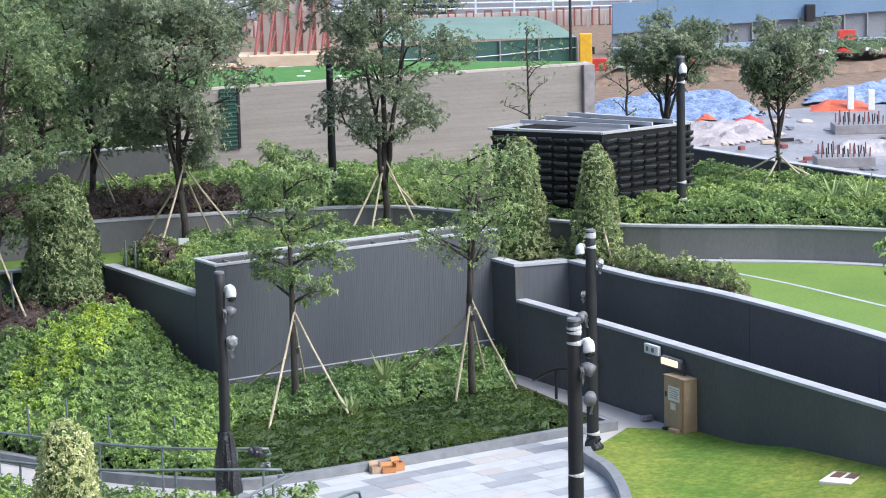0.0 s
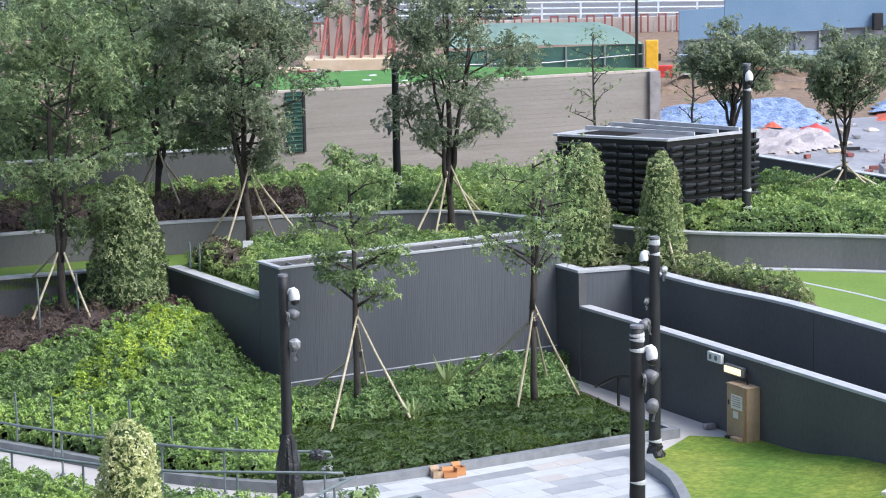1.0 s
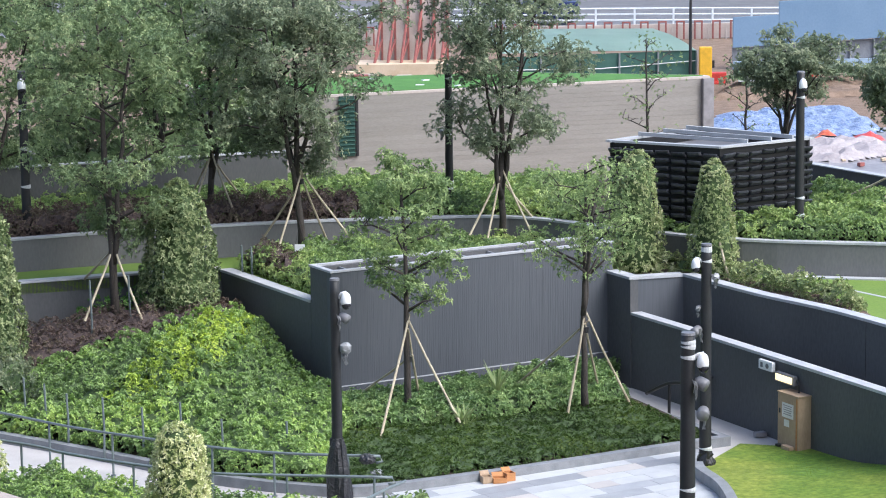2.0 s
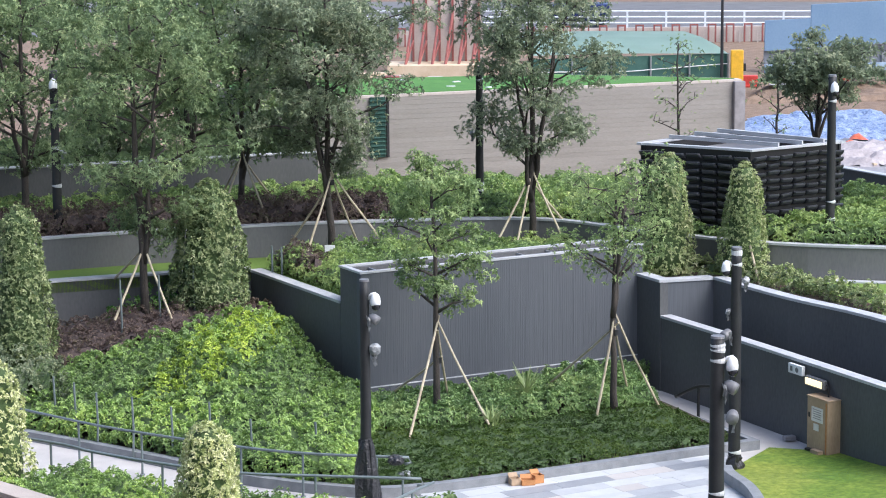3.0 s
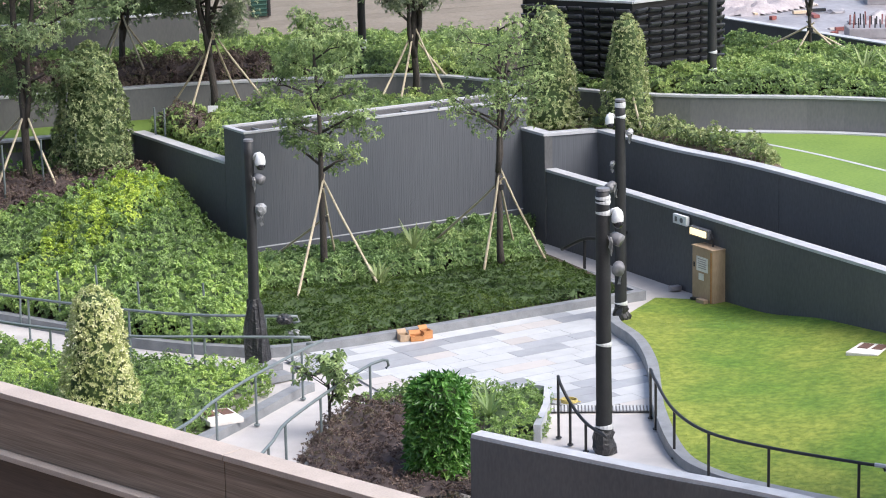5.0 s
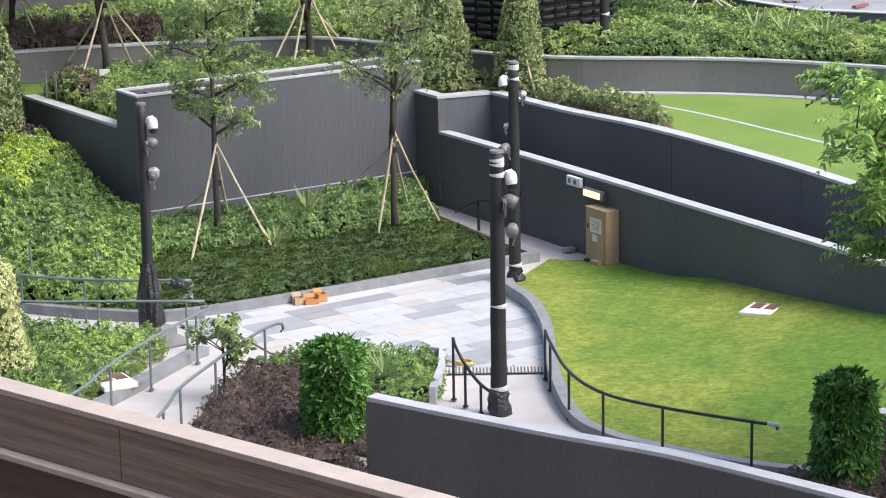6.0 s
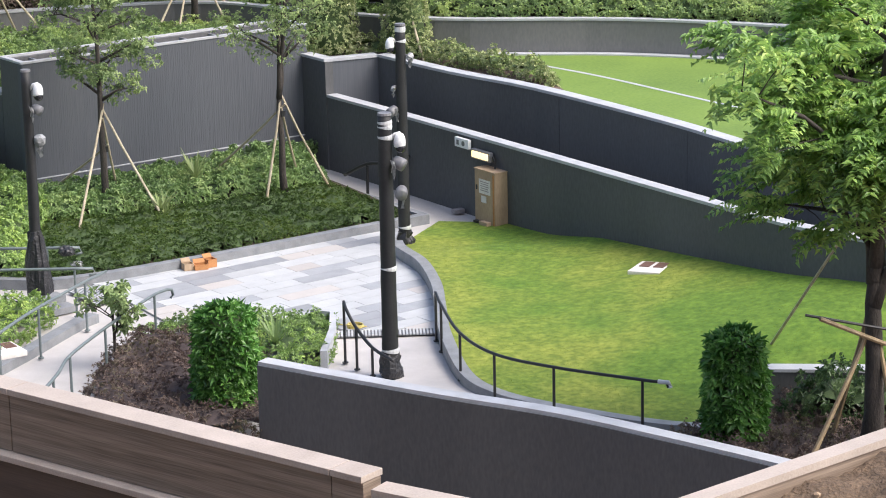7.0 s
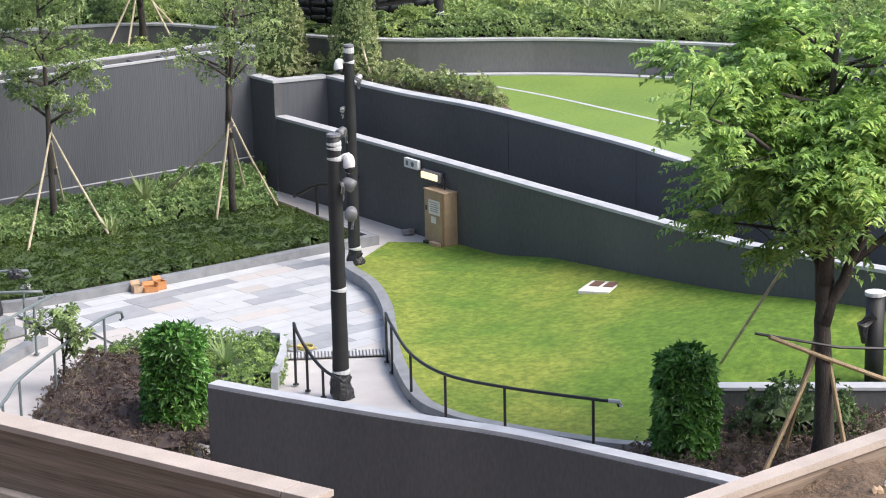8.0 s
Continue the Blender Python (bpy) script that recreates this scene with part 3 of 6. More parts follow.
wall("wall_band", BAND, T0 - 0.6, 3.15, 0.22, 0.05, "long curved grey garden wall with a thin pale coping", M_BAND)
wall("wall_west", WEST, -0.4, 2.4, 0.25, 0.05)
wall("wall_garden", [(-7.85, 57.35), (-5.376, 53.44)], -0.4, 2.38, 0.25, 0.06, "charcoal garden wall with a pale stained coping")
wall("wall_ramp_upper", UPPER, -1.0, 2.5, 0.25, 0.06)
wall("wall_ramp_end", [(1.61, 55.45), (2.82, 55.87)], -1.0, 2.496, 0.25, 0.06, "grey end wall of a sunken ramp", M_RIB)
wall("wall_ramp_return", [(1.1, 56.3), (1.61, 55.41)], -1.0, 2.505, 0.25, 0.06)
wall("wall_ramp_lower", LOWER, -1.0, 1.7, 0.22, 0.06, "long charcoal wall beside a sunken ramp, with a pale coping")
sheet("ramp_floor", offset_path(LOWER, 0.2) + list(reversed(offset_path(UPPER, -0.02))), 0.2, M_KERB, "grey floor of the sunken ramp", "ramp", 0.3)
for i in (9, 13, 17):
    p, q = UPPER[i], UPPER[i + 1]
    d = Vector((q[0] - p[0], q[1] - p[1])).normalized()
    bm = box_bm((0.01, 0.01, 1.3), Matrix.Translation((p[0] + d.y * 0.003 - d.x * 0.17, p[1] - d.x * 0.003 - d.y * 0.17, 1.75)) @ Matrix.Rotation(math.atan2(d.y, d.x), 4, "Z"))
    tagged(part("trim", bm, M_BLACK), "dark movement joint in the wall", "joint", kind="structure")

# the large shaft behind the front bed
def shaft_wall():
    m = Matrix.Translation((BIG_A.x, BIG_A.y, 0)) @ Matrix.Rotation(math.atan2(BU.y, BU.x), 4, "Z")
    ln, dp, top = (BIG_B - BIG_A).length, 1.0, 3.12
    s = thing("ventilation_shaft", "tall charcoal ribbed shaft wall with a pale rimmed open top", "shaft wall")
    s.matrix_world = m
    part("front_wall", box_bm((ln, 0.2, top + 0.5), Matrix.Translation((ln / 2, 0.1, top / 2 - 0.25))), M_RIB, s)
    part("back_wall", box_bm((ln, 0.2, top + 0.5), Matrix.Translation((ln / 2, dp - 0.1, top / 2 - 0.25))), M_WALL, s)
    for x in (0.1, ln - 0.1):
        part("end_wall", box_bm((0.2, dp - 0.404, top + 0.5), Matrix.Translation((x, dp / 2, top / 2 - 0.25))), M_WALL, s)
    ribs, rg, x = bmesh.new(), random.Random(8), 0.03
    while x < ln - 0.1:
        w = rg.uniform(0.025, 0.06)
        box_bm((w, 0.008, top - 0.66), Matrix.Translation((x + w / 2, -rg.uniform(-0.002, -0.0005), top / 2 + 0.3)), 0, ribs)
        x += w + rg.uniform(0.003, 0.008)
    part("ribs", ribs, M_RIB, s, "vertical combed ribs")
    part("plinth", box_bm((ln, 0.03, 0.95), Matrix.Translation((ln / 2, -0.017, 0.14))), M_RIB, s)
    part("plinth_edge", box_bm((ln, 0.036, 0.02), Matrix.Translation((ln / 2, -0.02, 0.627))), M_COPING, s, "thin pale ledge line")
    part("rim", box_bm((ln + 0.06, 0.1, 0.045), Matrix.Translation((ln / 2, 0.03, top + 0.024))), M_COPING, s, "pale rim")
    part("rim", box_bm((ln + 0.06, 0.1, 0.045), Matrix.Translation((ln / 2, dp - 0.03, top + 0.024))), M_COPING, s)
    for x in (0.04, ln - 0.04):
        part("rim", box_bm((0.13, dp - 0.164, 0.045), Matrix.Translation((x, dp / 2, top + 0.024))), M_COPING, s)
    part("grating", box_bm((ln - 0.4, dp - 0.404, 0.03), Matrix.Translation((ln / 2, dp / 2, top - 0.1))), M_GREYP, s, "grey grating")
    for k in range(9):
        part("bar", box_bm((0.04, dp - 0.406, 0.05), Matrix.Translation((0.6 + k * (ln - 1.2) / 8, dp / 2, top - 0.055))), M_STEEL, s)


shaft_wall()

# ---- front beds and kerbs ----
KERB = smooth_path([(-24, 57), (-16, 52.9), (-11.08, 49.98), (-8.45, 48.25), (-6.7, 46.96), (-4.86, 46.2), (-3.56, 46.1), (-1.44, 47.12), (0.1, 48.01), (1.69, 48.98), (3.5, 50.05)], 5)
tagged(part("kerb", band_bm(KERB, 0, 0.2, -0.1, 0.17), M_KERB), "curved grey granite kerb along a planting bed", "kerb", kind="structure")
tagged(part("kerb", band_bm([(3.42, 50.22), (2.5, 51.85), (1.5, 53.5), (1.05, 56.0)], 0, 0.16, -0.1, 0.163), M_KERB), "grey granite kerb", "kerb", kind="structure")


def kerb_gap(X, Y):
    d = np.full(len(X), 1e9)
    for (x0, y0), (x1, y1) in zip(KERB, KERB[1:]):
        ux, uy = x1 - x0, y1 - y0
        q = np.clip(((X - x0) * ux + (Y - y0) * uy) / (ux * ux + uy * uy), 0, 1)
        d = np.minimum(d, np.hypot(X - x0 - q * ux, Y - y0 - q * uy))
    return d


def bed_z(X, Y):
    """The front bed rises from its kerb towards the terrace walls."""
    d = kerb_gap(X, Y)
    return 0.1 + 0.18 * ease(d / 4) + 1.15 * ease((X + 4.9) * -0.849 / 2.2) * ease((d - 0.4) / 5.5)


front = offset_path(KERB, 0.2)
soil = [p for p in front if p[0] > -24.5] + [(2.55, 51.5), (1.4, 53.4), (1.0, 55.9), tuple(BIG_A + BU * 0.1), (-7.8, 57.2), (-12, 55.6), (-24, 49.4)]


def grid_sheet(name, outline, fz, step, mat, label, category, drop=0.4):
    xs, ys = [p[0] for p in outline], [p[1] for p in outline]
    GX, GY = np.meshgrid(np.arange(min(xs), max(xs) + step, step), np.arange(min(ys), max(ys) + step, step))
    k = inside(GX.ravel(), GY.ravel(), outline).reshape(GX.shape)
    idx = np.arange(GX.size).reshape(GX.shape)
    cell = k[:-1, :-1] | k[1:, :-1] | k[:-1, 1:] | k[1:, 1:]
    q = np.stack([idx[:-1, :-1][cell], idx[:-1, 1:][cell], idx[1:, 1:][cell], idx[1:, :-1][cell]], 1)
    used, inv = np.unique(q.ravel(), return_inverse=True)
    X, Y, I = GX.ravel()[used], GY.ravel()[used], k.ravel()[used]
    best, PX, PY = np.full(len(X), 1e9), X.copy(), Y.copy()
    for (ax, ay), (bx, by) in zip(outline, outline[1:] + outline[:1]):
        ux, uy = bx - ax, by - ay
        u = np.clip(((X - ax) * ux + (Y - ay) * uy) / (ux * ux + uy * uy + 1e-9), 0, 1)
        d = np.hypot(X - ax - u * ux, Y - ay - u * uy)
        m = (d < best) & ~I
        best, PX, PY = np.where(m, d, best), np.where(m, ax + u * ux, PX), np.where(m, ay + u * uy, PY)
    V = np.c_[PX, PY, fz(PX, PY)]
    me = bpy.data.meshes.new(name)
    me.from_pydata(V.tolist(), [], inv.reshape(-1, 4).tolist())
    for p in me.polygons:
        p.use_smooth = True
    return tagged(link(name, me, mat), label, category, kind="structure")


grid_sheet("bed_soil", soil, bed_z, 0.2, M_SOIL, "dark soil of the sloping front bed", "planting bed")
split = [(-4.3, 46.5), (-4.55, 48.6), (-4.2, 50.2), (-4.6, 52.4)]
hedge = [p for p in front if -14.5 < p[0] < -4.4] + split[1:] + [(-5.1, 52.6), (-6.3, 54.6), (-6.8, 55.45), (-8.1, 54.4), (-9.3, 53.85), (-10.7, 53.4), (-12, 53.2), (-14.5, 54.2)]
shrubs("hedge_shrubs", hedge, bed_z, 0.5, 900, 0.095, L_HEDGE, "bright green leafy shrubs on a sloping bed", "shrubs", 5, 0.75, 0.4, ratio=0.55)
shrubs("new_growth_shrubs", [(-9.82, 50.82), (-8.86, 53.35), (-7.77, 54.46), (-6.20, 55.11), (-6.52, 53.56), (-6.94, 51.97), (-7.39, 50.85), (-8.46, 50.14)], bed_z, 0.56, 850, 0.095, L_SPRING, "yellow-green new growth among the hedge shrubs", "shrubs", 6, 0.75, 0.4, 0.8)
shrubs("purple_shrubs", [(-14.5, 54.3), (-12, 53.3), (-10.7, 53.5), (-9.3, 53.95), (-8.1, 54.6), (-7.0, 55.9), (-7.4, 56.6), (-9.7, 56.0), (-12, 55.4), (-14.5, 55.0)], bed_z, 0.42, 1000, 0.07, L_RED, "purple-brown low shrubs before a terrace wall", "shrubs", 7, 0.8)
shrubs("dark_shrubs", [(-13.6, 51.8), (-12.9, 53.2), (-11.6, 53.0), (-11.1, 51.5), (-12.2, 51.0)], bed_z, 1.0, 900, 0.09, L_TREE, "tall dark green shrubs by a ramp", "shrubs", 9, 0.9)
shrubs("dark_shrubs", [(-10.9, 55.6), (-9.4, 55.9), (-8.0, 56.4), (-8.3, 56.8), (-9.8, 56.4), (-11, 55.9)], bed_z, 0.75, 400, 0.1, L_GLOSS, "dark green shrubs round a cone bush", "shrubs", 10, 0.6)
kerb_front = [p for p in front if -4.6 < p[0] < 3.3]
low_bed = kerb_front + [(2.4, 51.3), (1.55, 52.5), (-0.5, 51.4), (-2.8, 50.2), (-4.4, 49.8), (-4.5, 48.6)]
shrubs("groundcover", low_bed, bed_z, 0.17, 1700, 0.05, L_DARK, "dark green low groundcover in the front bed", "groundcover", 11, 0.55, 0.4, ratio=0.55)
tall_bed = [(-4.4, 49.9), (-2.8, 50.3), (-0.5, 51.5), (1.5, 52.6), (1.35, 53.5), (1.05, 55.9), tuple(BIG_B - BN * 0.5), tuple(BIG_A - BN * 0.45)]
shrubs("wall_shrubs", tall_bed, bed_z, 0.38, 950, 0.11, L_MID, "green leafy shrubs at the foot of a shaft wall", "shrubs", 13, 0.9)

shrubs("purple_shrubs", [(-7.3, 57.4), (-6.15, 55.6), (-5.7, 55.9), (-6.3, 57.4), (-7.0, 58.2)], T0, 0.6, 700, 0.075, L_RED, "purple-brown shrubs on the terrace edge", "shrubs", 49, 0.7)
tagged(part("kerb", band_bm([(1.05, 40.2), (1.25, 41.5), (1.3, 42.6), (0.9, 42.85)], 0, 0.12, -0.1, 0.32), M_COPING), "pale low kerb wall round a shrub bed", "kerb", kind="structure")

# ---- lawn on the far side of the path ----
LAWN_EDGE = smooth_path([(3.6, 50.1), (2.75, 48.3), (2.62, 47.39), (2.97, 46.14), (3.11, 44.5), (3.07, 43.0), (3.02, 41.24), (3.18, 39.21), (3.62, 38.23), (4.48, 37.42), (5.77, 36.5), (6.67, 36.08), (7.6, 35.7)], 5)
lawn_kerb = [p for p in LAWN_EDGE if p[1] < 47.8]
tagged(part("kerb", band_bm(lawn_kerb, 0, 0.2, -0.1, [0.09 + 0.15 * float(ease((p[1] - 37.2) / 4)) for p in lawn_kerb]), M_KERB), "curved grey kerb wall round a lawn", "kerb", kind="structure")


def lawn_z(X, Y):
    return 0.02 + 0.18 * ease((48.5 - Y) / 2) - 0.14 * ease((41.2 - Y) / 4) + 0.88 * ease((X - 4.2) / 8.2) * ease((Y - 35.5) / 4.5)


lawn_out = [p for p in offset_path(LAWN_EDGE, 0.1)] + [(7.9, 37.3), (9.3, 37.0), (14, 36.2)] + list(reversed([p for p in offset_path(LOWER, 0.16) if p[1] < 50.4 and p[0] < 14]))
grid_sheet("lawn", lawn_out, lawn_z, 0.12, M_LAWN, "mown green lawn with yellowish worn patches", "lawn")


def blades(name, outline, fz, n, size, mat, label, seed):
    rng = np.random.RandomState(seed)
    xs, ys = [p[0] for p in outline], [p[1] for p in outline]
    X, Y = rng.uniform(min(xs), max(xs), n), rng.uniform(min(ys), max(ys), n)
    k = inside(X, Y, outline)
    X, Y = X[k], Y[k]
    L = size * rng.uniform(0.5, 1.3, len(X))
    C = np.c_[X, Y, fz(X, Y) + L * 0.25]
    a = rng.uniform(0, 6.28, len(X))
    N = np.c_[np.cos(a), np.sin(a), rng.uniform(0.3, 1.2, len(X))]
    return tagged(link(name, leaf_mesh(name, C, N, L, L * 0.25, rng), mat), label, "grass", kind="stuff")


blades("grass", lawn_out, lawn_z, 60000, 0.022, M_BLADE, "short mown grass blades", 21)
wall("wall_low", [(7.5, 37.3), (9.3, 37.0), (14, 36.2)], -0.6, 0.62, 0.25, 0.05, "low charcoal wall at a lawn's edge")

# ---- front left and middle beds ----
bedA = [(-12, 44.5), (-9.75, 47.0), (-8.1, 45.6), (-5.1, 44.5), (-4.0, 44.3), (-3.75, 43.6), (-4.75, 41.0), (-6.5, 37), (-14, 38)]
tagged(part("kerb", band_bm(smooth_path([(-6.26, 36.91), (-4.52, 40.45), (-3.94, 41.63), (-3.2, 43.26), (-2.93, 43.69)], 5), 0, 0.24, -0.1, 0.13), M_KERB), "grey granite kerb of a ramp", "kerb", kind="structure")
shrubs("low_shrubs", bedA, 0.0, 0.45, 700, 0.09, L_HEDGE, "green leafy shrubs beside a ramp", "shrubs", 17, 0.9)
bedC_red = [(-2.6, 41.2), (-2.1, 42.3), (-1.0, 41.9), (0.0, 41.0), (0.1, 37.0), (-2.3, 36.2), (-2.95, 38.4)]
bedC_grn = [(-2.2, 42.4), (-1.2, 43.0), (0.4, 42.75), (1.2, 42.5), (1.1, 40.5), (0.1, 39.5), (0.0, 41.1), (-1.0, 42.0)]
shrubs("purple_shrubs", bedC_red, 0.0, 0.34, 900, 0.065, L_RED, "purple-brown twiggy shrubs in a front bed", "shrubs", 19, 0.8)
shrubs("low_shrubs", bedC_grn, 0.0, 0.36, 900, 0.085, L_HEDGE, "light green leafy shrubs in a front bed", "shrubs", 23, 0.7)
near_red = [(6.0, 35.6), (7.6, 36.0), (8.0, 37.1), (9.4, 36.8), (12, 36.2), (12, 32), (7.5, 31.5), (6.2, 32.6)]
shrubs("purple_shrubs", near_red, 0.0, 0.4, 1100, 0.065, L_RED, "purple-brown low plants under a tree", "shrubs", 29, 0.7)

shrubs("low_shrubs", [(7.9, 36.0), (8.6, 36.7), (9.8, 36.5), (9.7, 35.5), (8.3, 35.3)], 0.1, 0.75, 420, 0.13, L_DARKSH, "small dark green shrub beside a tree trunk", "shrubs", 59, 0.6)

# near charcoal wall and the brown stone parapets below the eye
wall("wall_near", smooth_path([(0.07, 37.1), (1.12, 36.27), (2.73, 35.06), (4.26, 34.0), (5.68, 32.71), (7.2, 31.2), (9, 29.2)], 4), -2.0, 1.2, -0.3, 0.06)

# ---- upper planting ----
shrubs("terrace_shrubs", [tuple(BIG_A + BN * 1.1 + BU * 0.2), tuple(BIG_B + BN * 1.05), (2.2, 57.6), (1.0, 58.3), (-1.2, 59.9), (-4.6, 59.6), (-7.2, 58.2), (-7.45, 57.4), (-5.08, 53.68)], T0, 0.45, 500, 0.1, L_HEDGE2, "green shrubs on the terrace behind the shaft wall", "shrubs", 31, 0.9)
sheet("terrace_bed", [(1.2, 56.5), (2.75, 56.3), (3.2, 55.3), (4.6, 53.6), (6.1, 51.4), (6.5, 51.7), (6.2, 53.3), (4.8, 55.2), (3.9, 56.2), (1.8, 57.8)], T0 + 0.012, surface("brown_mulch", (0.09, 0.062, 0.05), (0.21, 0.155, 0.125), 0.95, 4, 40, 0.6), "brown mulch strip along the terrace edge", "planting bed", 0.05)
shrubs("terrace_shrubs", [(1.2, 56.6), (2.95, 56.5), (3.55, 55.65), (4.95, 53.95), (6.2, 51.9), (6.45, 52.0), (6.2, 53.3), (4.8, 55.2), (3.9, 56.2), (1.8, 57.8)], T0, 0.44, 800, 0.09, L_LIME, "yellow-green shrubs along the terrace edge", "shrubs", 37, 0.8)
UPB = offset_path(BAND, 0.2)
shrubs("upper_shrubs", [(18, 56.4), (11.5, 58.4), (6.5, 64), (5.9, 59), (3.8, 57.3), (1.0, 58.9)] + [p for p in UPB if 0.9 < p[0] < 18], 3.05, 0.5, 750, 0.115, L_HEDGE2, "green shrubs on the upper bed", "shrubs", 41, 1.1)
shrubs("upper_shrubs", [p for p in offset_path(BAND, 1.7) if -17 < p[0] < -5.2] + [p for p in UPB if -4.6 < p[0] < 0.6] + [(0.7, 60.4), (1.0, 66), (-8, 66), (-17, 61)], 3.05, 0.38, 560, 0.115, L_HEDGE2, "green shrubs on the upper bed", "shrubs", 43, 1.1)
lo = [p for p in UPB if -17 < p[0] < -4.6]
shrubs("purple_shrubs", lo + list(reversed(offset_path(lo, 1.5))), 3.05, 0.55, 1100, 0.08, L_RED, "purple-brown shrubs along the curved wall", "shrubs", 47, 0.8)

# ---- trees ----
tree("young_tree", (-3.1, 50.96, 0.2), 5.6, 2.3, 1.1, L_YOUNG, 0.115, 5400, "young tree with light green leaves propped by bamboo", 4, 1, 18, (-0.1, 0), 0.075, clump=0.25)
stakes((-3.1, 50.96, 0.2), [(-0.55, -2.0, -0.1), (1.24, -0.95, -0.05), (-1.3, 1.0, 0.3), (0.15, 1.2, 0.2)], [2.2, 2.15, 1.4, 1.9])
tree("young_tree", (0.57, 51.75, 0.25), 5.4, 2.5, 1.4, L_YOUNG, 0.1, 4200, "young tree with sparse green leaves propped by bamboo", 9, 3, 18, (-0.05, 0), 0.07, clump=0.33)
stakes((0.57, 51.75, 0.25), [(-0.42, -0.5, -0.1), (1.0, 0.33, 0.0), (-1.6, 1.4, 0.2), (0.3, 1.2, 0.2)], [2.15, 2.1, 1.9, 1.8])
tree("tree", (-6.07, 58.6, T0), 7.2, 2.3, 1.9, L_TREE, 0.115, 27000, "tall dark green garden tree propped by bamboo", 14, 4, 40, (-0.1, 0), 0.085, low=0.8, rise_by=1.2)
stakes((-6.07, 58.6, T0), [(-0.6, -1.2), (1.5, 0.3), (-1.3, 0.6), (0.6, 1.2)], [2.0, 2.1, 1.9, 2.0])
tree("tree", (-1.37, 59.96, T0), 7.6, 1.9, 1.9, L_TREE, 0.115, 20000, "tall multi-stemmed dark green tree propped by bamboo", 22, 5, 30, (0, 0), 0.08, low=0.1, rise_by=1.3)
stakes((-1.37, 59.96, T0), [(-1.0, -1.0), (1.0, -0.9), (-0.4, -1.3), (1.4, 0.3)], [1.9, 2.0, 1.9, 1.7])
tree("tree", (-8.45, 60.6, 3.05), 6.2, 1.5, 1.9, L_TREEG, 0.115, 13782, "leafy green tree on the upper bed propped by bamboo", 33, 3, 24, (0, 0), 0.075, low=0.2)
stakes((-8.45, 60.6, 3.05), [(-0.5, -1.0), (0.8, -1.2), (0.9, 0.9), (-0.9, 0.9)], [1.6, 1.6, 1.5, 1.6])
tree("tree", (-10.0, 55.4, 1.4), 8.0, 2.0, 2.1, L_TREEG, 0.115, 21439, "large dark green tree before the terrace wall", 41, 3, 30, (-0.2, 0), 0.09, low=0.3)
stakes((-10.0, 55.4, 1.4), [(-0.5, -0.9, 0.4), (0.7, -0.8, 0.4), (-0.8, 0.8, 1.0)], [1.8, 1.8, 1.8])
tree("tree", (-13.6, 59.5, 3.05), 6.5, 1.4, 2.1, L_TREEG, 0.115, 15314, "leafy green tree on the upper bed", 52, 3, 26, (0, 0), 0.09, low=0.4)
tree("tree", (-10.2, 63.5, 3.05), 6.5, 1.4, 2.3, L_TREEG, 0.115, 13782, "leafy green tree by a dark wall", 57, 3, 26, (0, 0), 0.09, low=0.4)
tree("tree", (8.17, 60.27, 3.05), 4.25, 1.95, 1.1, L_TREE, 0.11, 10450, "round-headed green tree on the upper bed", 61, 4, 28, (0, 0), 0.042, low=-0.3, clump=0.27, ratio=0.5, rise_by=1.3)
stakes((8.17, 60.27, 3.05), [(-0.8, -0.9), (1.2, -0.6), (-2.0, 0.8), (1.9, 0.2)], [1.0, 1.1, 1.1, 1.0])
tree("tree", (5.63, 63.65, 3.05), 4.1, 1.8, 1.15, L_TREE, 0.11, 9900, "round-headed green tree beside the louvred kiosk", 67, 4, 28, (0.3, 0), 0.06, low=-0.3, clump=0.27, ratio=0.5, rise_by=1.3)
tree("bare_tree", (2.35, 66.0, 3.05), 4.0, 1.2, 0.85, L_YOUNG, 0.08, 520, "thin nearly bare sapling", 71, 1, 12, (0, 0), 0.035)
tree("bare_tree", (5.0, 66.8, 3.05), 3.6, 1.2, 0.75, L_YOUNG, 0.08, 300, "thin nearly bare sapling", 73, 1, 12, (0, 0), 0.035)
tree("tree", (8.73, 34.07, 0.2), 6.8, 3.0, 2.3, L_FRESH, 0.14, 2300, "fresh green feathery-leaved tree propped by bamboo", 85, 4, 28, (0.1, 0), 0.155, low=0.25, clump=0.22, ratio=0.42, frond=7)
stakes((8.73, 34.07, 0.2), [(-1.1, -0.6), (0.35, -0.5), (-0.35, 0.9), (0.3, 0.6)], [2.0, 2.3, 2.4, 2.6], thick=1.35, mat=M_CANE)

tree("tree", (-12.8, 66.5, 2.0), 7.0, 1.2, 2.6, L_TREEG, 0.19, 15000, "leafy green tree behind a dark wall", 101, 3, 26, (0, 0), 0.1, low=0.8)
tree("tree", (-9.3, 68.8, 2.0), 6.6, 1.2, 2.2, L_TREEG, 0.19, 12000, "leafy green tree behind a dark wall", 103, 3, 26, (0, 0), 0.1, low=0.8)
tree("tree", (-16.3, 63.5, 2.0), 7.5, 1.2, 2.6, L_TREEG, 0.19, 15000, "leafy green tree behind a dark wall", 107, 3, 26, (0, 0), 0.1, low=0.8)
shrubs("background_shrubs", [(-26, 58), (-18, 60.6), (-11.6, 63), (-7.6, 64.9), (-8, 67.5), (-14, 66), (-26, 62)], 2.0, 2.8, 160, 0.15, L_TREE, "dense green shrubs behind a dark wall", "shrubs", 53, 2.0)

